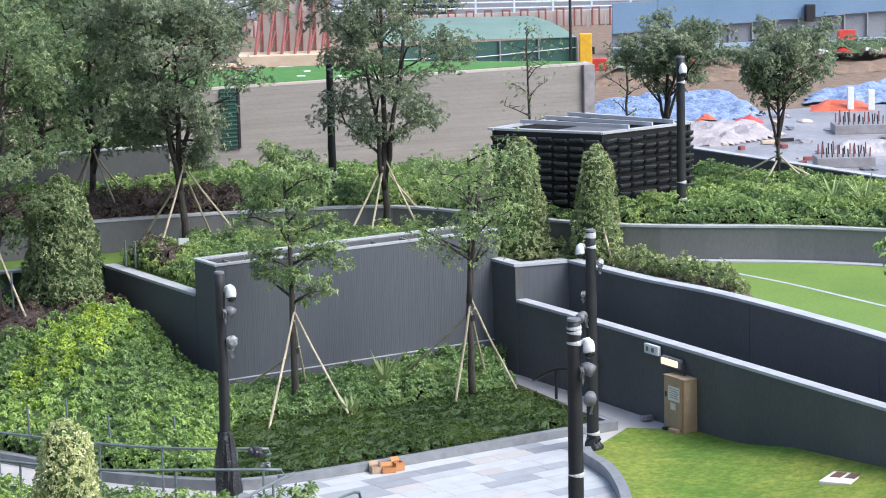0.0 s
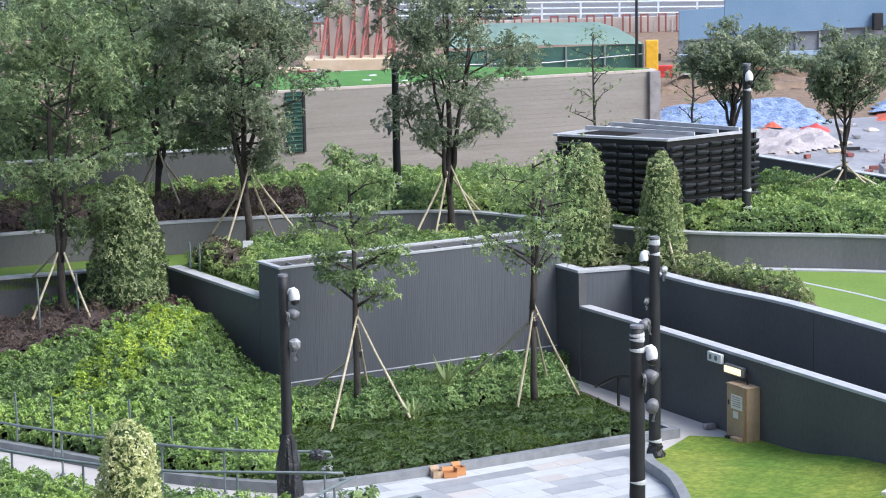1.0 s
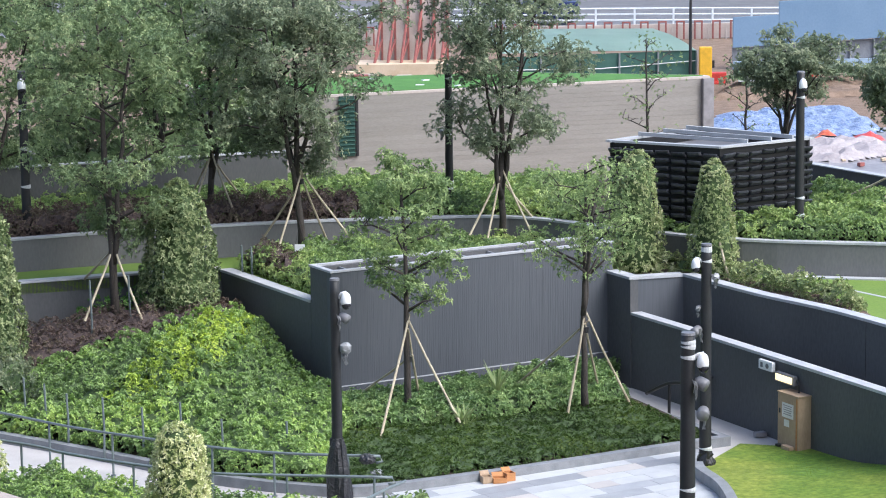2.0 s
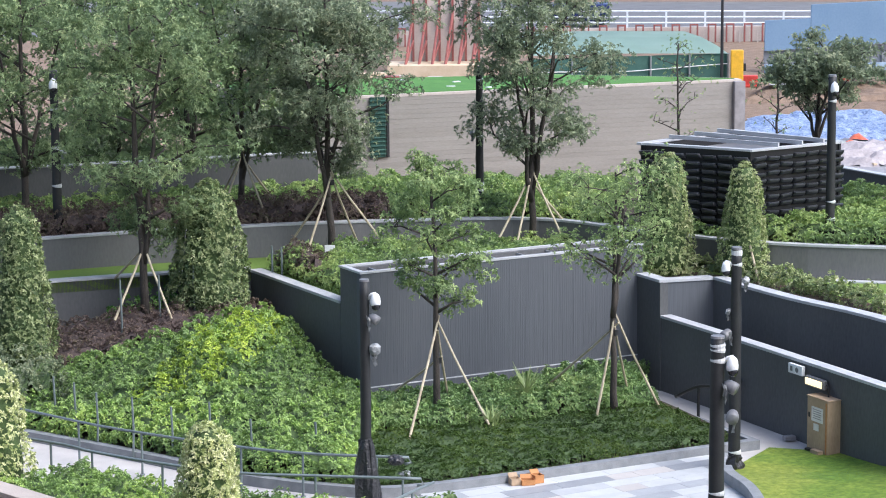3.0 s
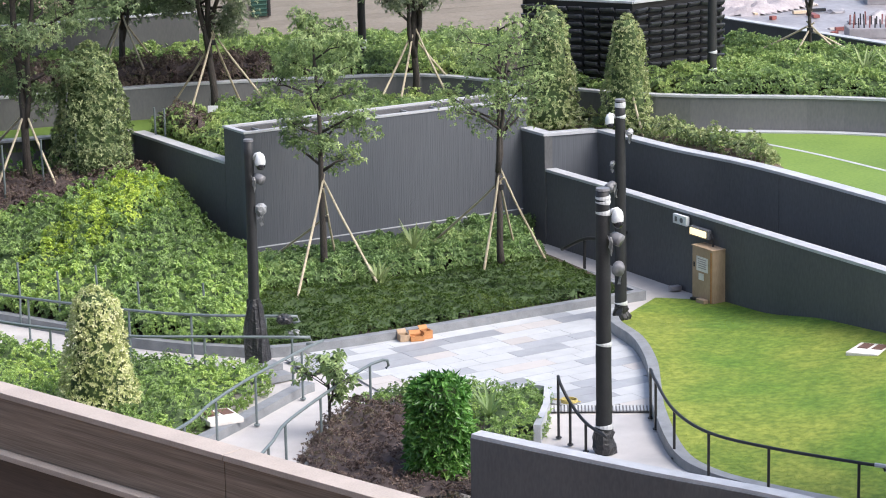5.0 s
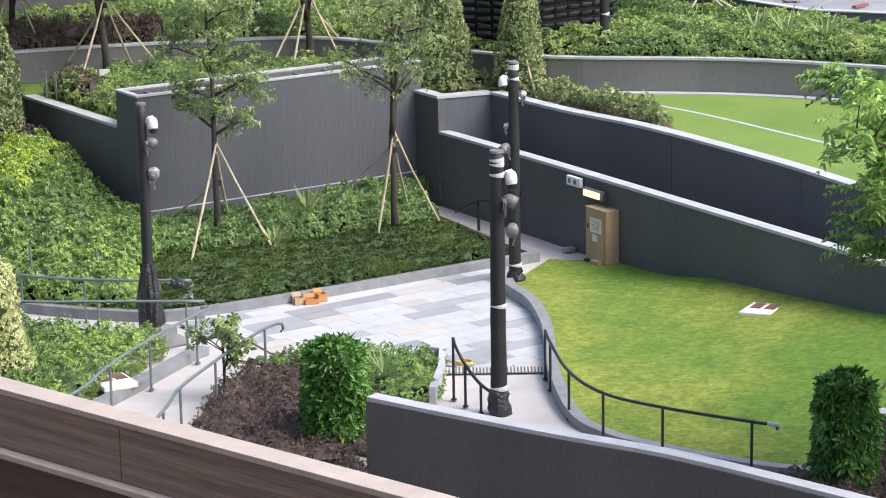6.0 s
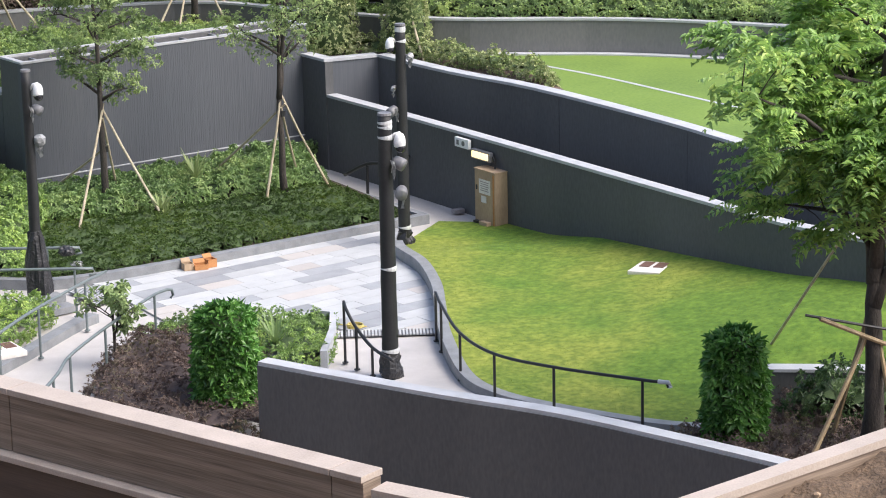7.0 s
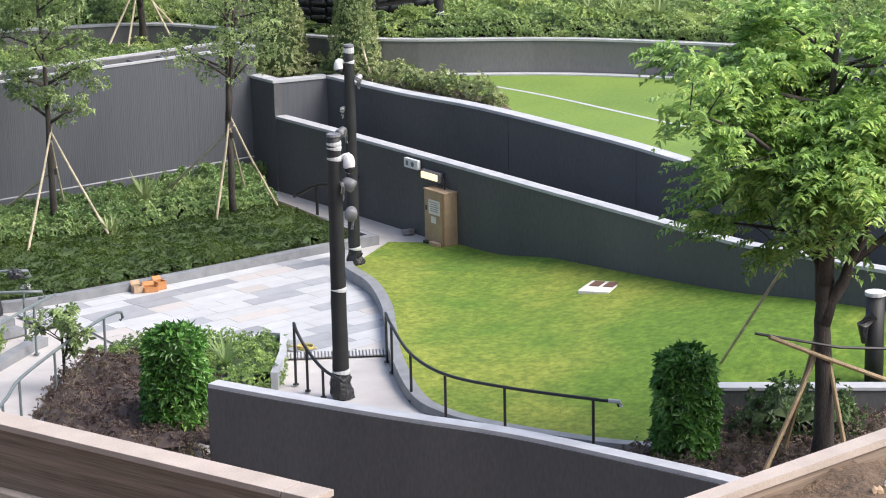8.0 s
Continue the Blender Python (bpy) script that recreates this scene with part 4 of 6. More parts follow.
# ---- clipped bushes ----
stakes((3.51, 56.3, T0), [(0.32, -0.92), (1.11, 2.15)], [1.35, 1.3], "pale bamboo poles propping a cone bush")
topiary("clipped_bush", (-8.6, 55.95, 1.6), 3.1, 0.97, "cone", L_VARIE, 0.1, 8500, "large rounded cone bush with cream-edged leaves", 3, 0.5, dome=0.24)
topiary("clipped_bush", (1.81, 56.9, T0), 2.85, 0.66, "cone", L_LIME, 0.08, 5000, "slim cone bush with yellow-green leaves", 5, 0.45)
topiary("clipped_bush", (3.51, 56.3, T0), 2.7, 0.62, "cone", L_LIME, 0.08, 5000, "slim cone bush with yellow-green leaves", 8, 0.42)
topiary("clipped_bush", (-6.52, 41.6, 0.1), 2.4, 0.72, "cone", L_CREAM, 0.075, 8000, "cone bush with cream and green leaves in a front bed", 13, 0.45)
topiary("clipped_bush", (-12.33, 53.16, 0.9), 3.6, 0.8, "cone", L_VARIE, 0.1, 7500, "tall cone bush with cream-edged leaves", 17, 0.42)
topiary("clipped_bush", (-11.27, 46.11, 0.1), 2.5, 0.75, "cone", L_CREAM, 0.08, 4200, "cone bush with cream and green leaves by a ramp", 19, 0.45)
topiary("column_bush", (-0.6, 38.1, 0.0), 1.78, 0.48, "column", L_GLOSS, 0.22, 3000, "clipped round column bush with glossy green leaves", 23)
topiary("column_bush", (6.93, 35.04, 0.1), 1.85, 0.42, "column", L_GLOSS, 0.22, 2700, "clipped round column bush with glossy dark leaves", 29)


# ---- camera poles ----
SIDES = {"right": (1.0, -0.25), "left": (-1.0, -0.25), "front": (0.15, -1.0), "low": (-0.35, -0.95)}


def rag_bm(x, y, z, w, h, seed):
    """A torn strip of plastic hanging in folds."""
    rag, rg = bmesh.new(), random.Random(seed)
    vs = [[rag.verts.new((x + (i - 1.5) * w / 3 * (1 - 0.12 * j) + rg.uniform(-0.02, 0.02), y + rg.uniform(-0.03, 0.03), z - j * h / 4 + rg.uniform(-0.03, 0.03))) for i in range(4)] for j in range(5)]
    for u, v in zip(vs, vs[1:]):
        for i in range(3):
            rag.faces.new((u[i], u[i + 1], v[i + 1], v[i]))
    bmesh.ops.solidify(rag, geom=rag.faces[:], thickness=0.006)
    return rag


def camera_pole(at, height, label, bands=(), fittings=(), bag=0.0, r=0.12):
    """A wrapped pole. bands: heights and half-widths of tape. fittings: kind, side, depth below the top, size."""
    t = thing("camera_pole", label, "camera pole", "camera poles", at)
    n = 16
    rg = random.Random(int(at[0] * 10))
    hs = [-0.1] + [height * i / n for i in range(1, n + 1)]
    bm = tube_bm([(rg.uniform(-0.004, 0.004), rg.uniform(-0.004, 0.004), z) for z in hs], [r * (1.04 - 0.2 * z / height) * rg.uniform(0.975, 1.025) for z in hs], 16)
    part("shaft", bm, M_POLE, t, "", True)
    part("cap", tube_bm([(0, 0, height + 0.001), (0, 0, height + 0.04)], [r * 0.9, r * 0.84], 14), M_GREYP, t)
    for z, h in bands:
        q = r * (1.04 - 0.2 * z / height) * 1.06
        part("tape_band", tube_bm([(0, 0, z - h), (0.004, 0, z), (0, 0, z + h)], [q, q * 1.03, q], 14), M_TAPE, t, "silver tape band")
    if bag:
        f = bag / 1.35
        pts = [(0, 0, 0.0), (0.02, 0, 0.35 * f), (-0.01, 0, 0.8 * f), (0, 0, 1.2 * f), (0, 0, 1.35 * f)]
        g = 2.3 if bag > 1 else 1.45
        bm = tube_bm(pts, [r * g, r * g * 0.95, r * (1 + (g - 1) * 0.6), r * (1 + (g - 1) * 0.3), r * 1.1], 16)
        for v in bm.verts:
            v.co += Vector((rg.uniform(-1, 1), rg.uniform(-1, 1), rg.uniform(-0.6, 0.6) if v.co.z > 0.1 else 0)) * 0.035
        part("plastic_cover", bm, M_BAG, t, "black plastic sheet tied round the foot")
    for k, (kind, side, dz, s) in enumerate(fittings):
        d = Vector((*SIDES[side], 0)).normalized()
        z = height - dz
        if kind == "dome":
            c = d * (r * 0.85 + 0.15 * s) + Vector((0, 0, z))
            part("bracket", tube_bm([d * r * 0.6 + Vector((0, 0, z + 0.02)), d * (r + 0.03) + Vector((0, 0, z + 0.14 * s)), c + Vector((0, 0, 0.17 * s)), c + Vector((0, 0, 0.1 * s))], 0.034 * s, 8), M_WHITE, t, "", True)
            prof = [(0.03, 0.17), (0.075, 0.14), (0.105, 0.08), (0.118, 0.0), (0.118, -0.06), (0.11, -0.1), (0.08, -0.12)]
            cm = part("dome_camera", tube_bm([c + Vector((0, 0, h * s)) for w, h in prof], [w * s for w, h in prof], 16), M_WHITE, t, "white dome camera", True)
            lens = bmesh.new()
            bmesh.ops.create_uvsphere(lens, u_segments=12, v_segments=8, radius=0.1 * s, matrix=Matrix.Translation(c + Vector((0.01, -0.02, -0.12 * s))))
            part("lens", lens, M_LENS, cm, "dark camera lens", True)
        elif kind == "lamp":
            a = d * (r * 0.9) + Vector((0, 0, z + 0.08 * s))
            out = (d + Vector((0.15, -0.3, -0.55))).normalized()
            part("bracket", tube_bm([d * r * 0.7 + Vector((0, 0, z - 0.05)), a + Vector((0, 0, 0.02)), a + out * 0.08], 0.026, 8), M_GREYP, t, "", True)
            prof = [(0.0, 0.055), (0.03, 0.1), (0.09, 0.125), (0.2, 0.135), (0.27, 0.13), (0.265, 0.11), (0.2, 0.1)]
            part("floodlight", tube_bm([a + out * p * s for p, w in prof], [w * s for p, w in prof], 14), M_GREYP, t, "grey hooded spotlight", True)
            part("plastic_wrap", rag_bm(d.x * r * 0.9, d.y * 0.1 - 0.14, z + 0.08, 0.1 * s, 0.4 * s, k), M_WRAP, t, "torn grey plastic wrapping")
        else:
            a = d * (r + 0.07 * s) + Vector((0, 0, z))
            part("bracket", tube_bm([d * r * 0.6 + Vector((0, 0, z + 0.03)), a + Vector((0, 0, 0.04))], 0.022, 8), M_GREYP, t)
            b = bmesh.new()
            bmesh.ops.create_icosphere(b, subdivisions=2, radius=0.085 * s, matrix=Matrix.Translation(a))
            for v in b.verts:
                v.co += Vector((rg.uniform(-1, 1), rg.uniform(-1, 1), rg.uniform(-1.6, 1))) * 0.016
            part("wrapped_fitting", b, M_WRAP, t, "small fitting wrapped in grey plastic")
            part("plastic_wrap", rag_bm(a.x, a.y - 0.02, z - 0.04, 0.11 * s, 0.2 * s, k + 5), M_WRAP, t, "torn grey plastic wrapping")
    return t


camera_pole((2.08, 39.68, 0.0), 4.4, "dark wrapped camera pole with white dome camera on the plaza", ((4.28, 0.03), (4.21, 0.025), (4.04, 0.03), (1.85, 0.025), (0.45, 0.03)), (("dome", "right", 0.43, 0.84), ("lamp", "right", 0.8, 0.8)), 0.4, 0.135)
camera_pole((2.88, 48.33, 0.0), 4.4, "dark wrapped camera pole with lamps beside a lawn", ((4.33, 0.05), (4.1, 0.02), (0.36, 0.025)), (("dome", "left", 0.36, 0.75), ("wrapped", "right", 0.62, 0.9), ("wrapped", "left", 1.23, 0.6), ("lamp", "left", 1.68, 0.75), ("lamp", "low", 3.3, 0.95)), 0.3, 0.12)
camera_pole((-4.08, 44.95, 0.0), 4.35, "dark camera pole with a black plastic cover at its foot", (), (("dome", "right", 0.35, 0.82), ("lamp", "right", 0.7, 0.7), ("wrapped", "right", 1.25, 1.3)), 1.4, 0.105)
camera_pole((5.5, 57.0, 3.05), 3.85, "dark camera pole on the upper bed", ((3.3, 0.02), (1.0, 0.02), (0.6, 0.02)), (("dome", "front", 0.25, 0.8),), 0.0, 0.11)
camera_pole((-2.7, 61.9, 3.05), 3.6, "dark camera pole on the upper bed among trees", ((3.3, 0.02), (1.9, 0.02), (0.7, 0.03), (0.55, 0.02)), (("wrapped", "left", 1.6, 1.0),), 0.0, 0.1)
camera_pole((-12.5, 58.0, 3.05), 3.9, "dark camera pole behind the curved wall", ((3.0, 0.03), (2.1, 0.03), (1.2, 0.03)), (("dome", "front", 0.3, 0.85), ("wrapped", "right", 1.9, 1.1)), 0.0, 0.11)
p8 = thing("bollard_light", "dark post wrapped in black plastic at the lawn's edge", "bollard light", at=(10.49, 37.6, 0.4))
part("post", tube_bm([(0, 0, -0.2), (0, 0, 1.5)], 0.15, 14), M_POLE, p8, "", True)
part("cap", tube_bm([(0, 0, 1.5), (0, 0, 1.56)], 0.17, 14), M_TAPE, p8)
part("plastic_wrap", tube_bm([(-0.2, -0.1, 0.75), (-0.23, -0.12, 1.05), (-0.05, -0.1, 1.2)], [0.04, 0.1, 0.09], 8), M_BAG, p8)


# ---- louvred kiosk on the upper bed ----
def kiosk():
    c = [Vector((3.72, 57.5)), Vector((5.95, 59.1)), Vector((3.6, 61.3)), Vector((1.21, 58.8))]
    z0, z1 = 3.0, 5.12
    k = thing("ventilation_kiosk", "black kiosk clad in rows of plastic troughs with pale rim", "kiosk")
    cup = bmesh.new()
    prof = [(-0.01, -0.075), (0.05, -0.07), (0.11, -0.03), (0.145, 0.02), (0.145, 0.05), (0.1, 0.055), (0.085, 0.01), (-0.01, -0.01)]
    half = 0.17
    rings = []
    for x, s in ((-half, 0.8), (-half * 0.8, 1.0), (half * 0.8, 1.0), (half, 0.8)):
        rings.append([cup.verts.new((x, -a * s, b)) for a, b in prof])
    for u, v in zip(rings, rings[1:]):
        for i in range(len(prof)):
            cup.faces.new((u[i], v[i], v[(i + 1) % len(prof)], u[(i + 1) % len(prof)]))
    cup.faces.new(rings[0]), cup.faces.new(rings[-1])
    bmesh.ops.recalc_face_normals(cup, faces=cup.faces)
    me = bpy.data.meshes.new("trough")
    cup.to_mesh(me)
    cup.free()
    me.materials.append(M_TROUGH)
    for i in range(4):
        a, b = c[i], c[(i + 1) % 4]
        d = (b - a).normalized()
        ln = (b - a).length
        m = Matrix.Translation((a.x, a.y, 0)) @ Matrix.Rotation(math.atan2(d.y, d.x), 4, "Z")
        part("wall_panel", box_bm((ln - 0.02, 0.08, z1 - z0), m @ Matrix.Translation((ln / 2, 0.06, (z0 + z1) / 2))), M_BLACK, k)
        part("rim", box_bm((ln + 0.12, 0.16, 0.05), m @ Matrix.Translation((ln / 2, 0.02, z1 + 0.03 + 0.003 * (i % 2)))), M_COPING, k, "pale metal rim")
        if i in (0, 3):
            n = int(ln / 0.36)
            rg = random.Random(i)
            for r in range(11):
                for q in range(n):
                    o = new("trough", me)
                    o.parent = k
                    o.matrix_local = m @ Matrix.Translation((0.2 + q * (ln - 0.4) / (n - 1), -0.005, z0 + 0.13 + r * 0.182 + rg.uniform(-0.02, 0.02))) @ Matrix.Rotation(rg.uniform(-0.09, 0.09), 4, "Y")
    cen = (c[0] + c[2]) / 2
    inner = [cen + (p - cen) * 0.93 for p in c]
    bm = bmesh.new()
    bm.faces.new([bm.verts.new((p.x, p.y, z1 - 0.22)) for p in inner])
    part("roof_grille", bm, M_GREYP, k, "dark grey roof panel inside the rim")
    for f in (0.3, 0.56, 0.8):
        p, q = c[0] + (c[1] - c[0]) * f, c[3] + (c[2] - c[3]) * f
        part("beam", box_bm(((q - p).length, 0.06, 0.09), Matrix.Translation(((p.x + q.x) / 2, (p.y + q.y) / 2, z1 + 0.105)) @ Matrix.Rotation(math.atan2((q - p).y, (q - p).x), 4, "Z")), M_COPING, k, "pale steel beam")


M_TROUGH = surface("glossy_black_plastic", (0.026, 0.028, 0.034), (0.06, 0.063, 0.075), 0.3, 4, 40, 0.1, spread=0.3)
kiosk()

# ---- beige boarded building with a turf roof ----
def boarded_building():
    a, b = Vector((-9.0, 68.3)), Vector((4.45, 74.0))
    d = (b - a).normalized()
    m = Matrix.Translation((a.x, a.y, 0)) @ Matrix.Rotation(math.atan2(d.y, d.x), 4, "Z")
    ln = (b - a).length
    h = thing("boarded_building", "low beige boarded building with a green turf roof", "building")
    h.matrix_world = m
    plan = [(0, 0.1), (ln, 0.1), (ln, 0.35), (ln - 4.5, 3.6), (0, 5.4)]

    def slab(z0, z1, grow, mat, name, label=""):
        bm = bmesh.new()
        lo = [bm.verts.new((x + grow * (1 if x > 1 else -1), y + grow * (1 if y > 0.2 else -1), z0)) for x, y in plan]
        hi = [bm.verts.new((v.co.x, v.co.y, z1)) for v in lo]
        bm.faces.new(lo), bm.faces.new(hi)
        for i in range(5):
            bm.faces.new((lo[i], lo[(i + 1) % 5], hi[(i + 1) % 5], hi[i]))
        part(name, bm, mat, h, label)

    slab(2.0, 5.08, 0, M_TAN, "wall")
    slab(5.08, 5.15, 0.06, M_BEIGE, "roof", "pale roof edge")
    slab(5.151, 5.17, -0.1, M_TURF, "turf", "bright green artificial turf")
    n = 20
    for i in range(n):
        part("board", box_bm((ln, 0.05, 0.133), Matrix.Translation((ln / 2, 0.072 + 0.002 * (i % 3), 2.5 + i * 0.134)), 0.005), M_TAN, h)
    part("corner_post", box_bm((0.35, 0.2, 3.0), Matrix.Translation((ln - 0.05, 0.0, 3.6)), 0.02), M_CONC, h, "grey concrete end post")
    for x, y in ((6.0, 1.2), (6.6, 2.4), (5.3, 3.5), (6.9, 0.5), (4.2, 1.7)):
        part("litter", box_bm((0.25, 0.1, 0.03), Matrix.Translation((x, y, 5.185)) @ Matrix.Rotation(x, 4, "Z"), 0.01), M_WHITE, h)
    part("frame_post", box_bm((0.08, 0.06, 1.7), Matrix.Translation((3.68, 0.0, 4.25)), 0.01), M_BLACK, h, "dark upright")
    for z in range(14):
        part("slat", box_bm((0.5, 0.03, 0.03), Matrix.Translation((3.38, -0.035, 3.5 + z * 0.115)), 0.005), M_DNET, h)
    part("netting", box_bm((0.45, 0.05, 1.7), Matrix.Translation((3.38, 0.0, 4.25)), 0.02), M_NET, h, "green netting")


M_BEIGE = surface("beige_concrete", (0.42, 0.36, 0.32), (0.55, 0.49, 0.45), 0.8, 0.8, 16, 0.2)
M_NET = surface("green_site_netting", (0.006, 0.03, 0.022), (0.02, 0.07, 0.052), 0.8, 3, 60, 0.3, (1, 1, 3))
M_DNET = surface("dark_green_netting", (0.02, 0.07, 0.055), (0.05, 0.12, 0.1), 0.8, 2, 60, 0.3)
boarded_building()
wall("wall_back", [(-26, 56.5), (-18, 59.7), (-11.6, 62.2), (-7.0, 64.3)], 2.6, 4.25, 0.25, 0.03, "dark charcoal wall behind the upper bed")
wall("wall_site", [(6.3, 66.2), (10.6, 59.6), (16, 57.2), (28, 54)], 1.5, 3.66, 0.22, 0.03, "low grey wall between garden and building site")

# ---- building site beyond ----
M_BLUE = surface("pale_blue_hoarding", (0.135, 0.225, 0.345), (0.185, 0.28, 0.405), 0.55, 0.6, 12, 0.05)
M_LBLUE = surface("light_blue_board", (0.26, 0.36, 0.48), (0.34, 0.44, 0.56), 0.6, 0.8, 12, 0.05)
M_PANEL = surface("grey_hoarding_panel", (0.16, 0.175, 0.2), (0.24, 0.25, 0.275), 0.6, 0.7, 14, 0.05, spread=0.12)
M_TARP = surface("blue_tarpaulin", (0.07, 0.13, 0.3), (0.36, 0.42, 0.54), 0.4, 2.5, 9, 1.0, dist=0.1)
M_ORANGE2 = surface("orange_sheet", (0.45, 0.06, 0.025), (0.62, 0.15, 0.06), 0.55, 3, 14, 0.6, dist=0.05)
M_RED = surface("red_plastic", (0.5, 0.04, 0.035), (0.7, 0.09, 0.07), 0.45, 3, 30, 0.1)
M_REDST = surface("red_oxide_steel", (0.2, 0.06, 0.05), (0.3, 0.1, 0.085), 0.6, 4, 40, 0.2)
M_MINT = surface("mint_green_sheeting", (0.28, 0.41, 0.35), (0.38, 0.51, 0.44), 0.5, 0.6, 20, 0.15)
M_YELL = plain("yellow_paint", (0.75, 0.42, 0.03), 0.45)
M_PLY = surface("pale_plywood", (0.5, 0.38, 0.25), (0.66, 0.54, 0.4), 0.8, 2, 30, 0.15)
M_ROAD = surface("grey_asphalt", (0.1, 0.1, 0.105), (0.17, 0.17, 0.175), 0.8, 1, 30, 0.2)

sheet("site_slab", [(6.0, 67), (11, 60.4), (17, 58.0), (26, 56), (30, 90), (15.6, 88.2), (8.6, 86)], 2.06, M_CONC, "pale wet concrete slab of a building site", "slab", 0.1)
sheet("road", [(-60, 128), (60, 122), (60, 150), (-60, 156)], 2.03, M_ROAD, "grey road behind the building site", "road", 0.05)


def draped(name, outline, z, height, mat, label, category, seed, step=0.3, size=1.4):
    """A crumpled sheet lying over low heaps."""
    xs, ys = [p[0] for p in outline], [p[1] for p in outline]
    GX, GY = np.meshgrid(np.arange(min(xs), max(xs) + step, step), np.arange(min(ys), max(ys) + step, step))
    fx, fy = GX.ravel(), GY.ravel()
    k = inside(fx, fy, outline).reshape(GX.shape)
    d = np.clip(edge_gap(fx, fy, outline) / 0.8, 0, 1)
    zz = z - 0.01 + height * ease(d) * (0.35 + 0.65 * lumps(fx, fy, seed, size) + 0.15 * lumps(fx, fy, seed + 1, size * 0.35))
    idx = np.arange(GX.size).reshape(GX.shape)
    cell = k[:-1, :-1] & k[1:, :-1] & k[:-1, 1:] & k[1:, 1:]
    q = np.stack([idx[:-1, :-1][cell], idx[:-1, 1:][cell], idx[1:, 1:][cell], idx[1:, :-1][cell]], 1)
    used, inv = np.unique(q.ravel(), return_inverse=True)
    me = bpy.data.meshes.new(name)
    me.from_pydata(np.c_[fx, fy, zz][used].tolist(), [], inv.reshape(-1, 4).tolist())
    return tagged(link(name, me, mat), label, category)


draped("tarpaulin", [(4.8, 86), (5.6, 91), (10.9, 93.5), (11.4, 85.5), (9.8, 84), (6.3, 83.3)], 2.05, 0.28, M_TARP, "crumpled blue tarpaulin over site materials", "tarpaulin", 3)
draped("tarpaulin", [(12.6, 88), (13.4, 91.5), (18.5, 95.5), (19.5, 90), (15.8, 87.6)], 2.05, 0.4, M_TARP, "crumpled blue tarpaulin over site materials", "tarpaulin", 8)
draped("orange_sheet", [(8.3, 83.3), (8.5, 85), (9.6, 85), (9.5, 83.3)], 2.05, 0.4, M_ORANGE2, "crumpled orange sheet on the slab", "sheet", 12, 0.15)
draped("orange_sheet", [(9.8, 83), (9.8, 84.6), (11, 84.6), (11, 83)], 2.05, 0.35, M_RED, "crumpled red sheet on the slab", "sheet", 14, 0.15)
draped("orange_sheet", [(12.6, 86), (13, 88.5), (15.3, 88.6), (15.2, 86)], 2.05, 0.25, M_ORANGE2, "bright orange sheet on the slab", "sheet", 16, 0.15)
draped("dust_sheet", [(7.2, 78), (7.6, 82.5), (10.8, 82.5), (11, 79.5), (9, 77.5)], 2.05, 0.4, surface("pinkish_grey_sheet", (0.25, 0.22, 0.23), (0.42, 0.38, 0.38), 0.7, 2, 12, 0.6), "pale crumpled dust sheet on the slab", "sheet", 18, 0.2)
draped("dust_sheet", [(11.2, 74.6), (12, 77.4), (17, 77.8), (17, 75)], 2.05, 0.35, surface("grey_dust_sheet", (0.26, 0.24, 0.25), (0.46, 0.43, 0.43), 0.7, 2, 12, 0.6), "pale crumpled dust sheet on the slab", "sheet", 19, 0.2)


def rebar_pad(at, w):
    t = thing("pile_cap", "concrete pile cap with upright reinforcing bars", "pile cap", "pile caps", at)
    part("pad", box_bm((w, 1.0, 0.3), Matrix.Translation((0, 0, 0.15)), 0.03), M_CONC, t)
    rg = random.Random(int(w * 100))
    for i in range(10):
        for j in range(2):
            x, y = (i - 4.5) * w * 0.092, (j - 0.5) * 0.7
            part("rebar", tube_bm([(x, y, 0.28), (x + rg.uniform(-0.03, 0.03), y, 0.62 + rg.uniform(-0.08, 0.1))], 0.022, 5), M_REDST if i % 3 == 0 else M_BLACK, t)


rebar_pad((11.8, 72.9, 2.06), 1.7)
rebar_pad((13.5, 80.4, 2.06), 1.7)
rebar_pad((16.2, 76.5, 2.06), 1.7)
rebar_pad((17.2, 83.4, 2.06), 1.7)


def mound_bm(r, rg):
    """A low crumpled heap with a flat foot."""
    bm = bmesh.new()
    bmesh.ops.create_icosphere(bm, subdivisions=2, radius=r)
    for v in bm.verts:
        v.co *= rg.uniform(0.7, 1.25)
        v.co.z = max(v.co.z * 0.35, 0.0)
    return bm


rg = random.Random(11)
for i in range(52):
    x, y = rg.uniform(7.6, 16), rg.uniform(68.5, 86)
    if rg.random() < 0.5:
        bm = box_bm((rg.uniform(0.2, 0.9), rg.uniform(0.06, 0.2), rg.uniform(0.05, 0.14)), Matrix.Translation((0, 0, 0.06)), 0.01)
        o = part("timber_offcut", bm, rg.choice([M_PLY, M_REDST, M_BLACK, M_CONC]))
        tagged(o, "loose timber offcut on the site slab", "offcut", "site clutter")
    else:
        r = rg.uniform(0.1, 0.22)
        o = part("spoil_mound", mound_bm(r * 2, rg), rg.choice([M_CONC, M_BEIGE, M_CONC, M_GREYP]))
        tagged(o, "small mound of spoil on the site slab", "mound", "site clutter")
    o.matrix_world = pose(x, y, 2.07, 0, 0, rg.uniform(0, 180))
for x, y, h in ((14.2, 86.4, 0.8), (14.9, 86.3, 0.7)):
    o = tagged(part("concrete_post", box_bm((0.22, 0.22, h), Matrix.Translation((0, 0, h / 2)), 0.02), M_WHITE), "white stub column on the site slab", "post")
    o.matrix_world = pose(x, y, 2.06)


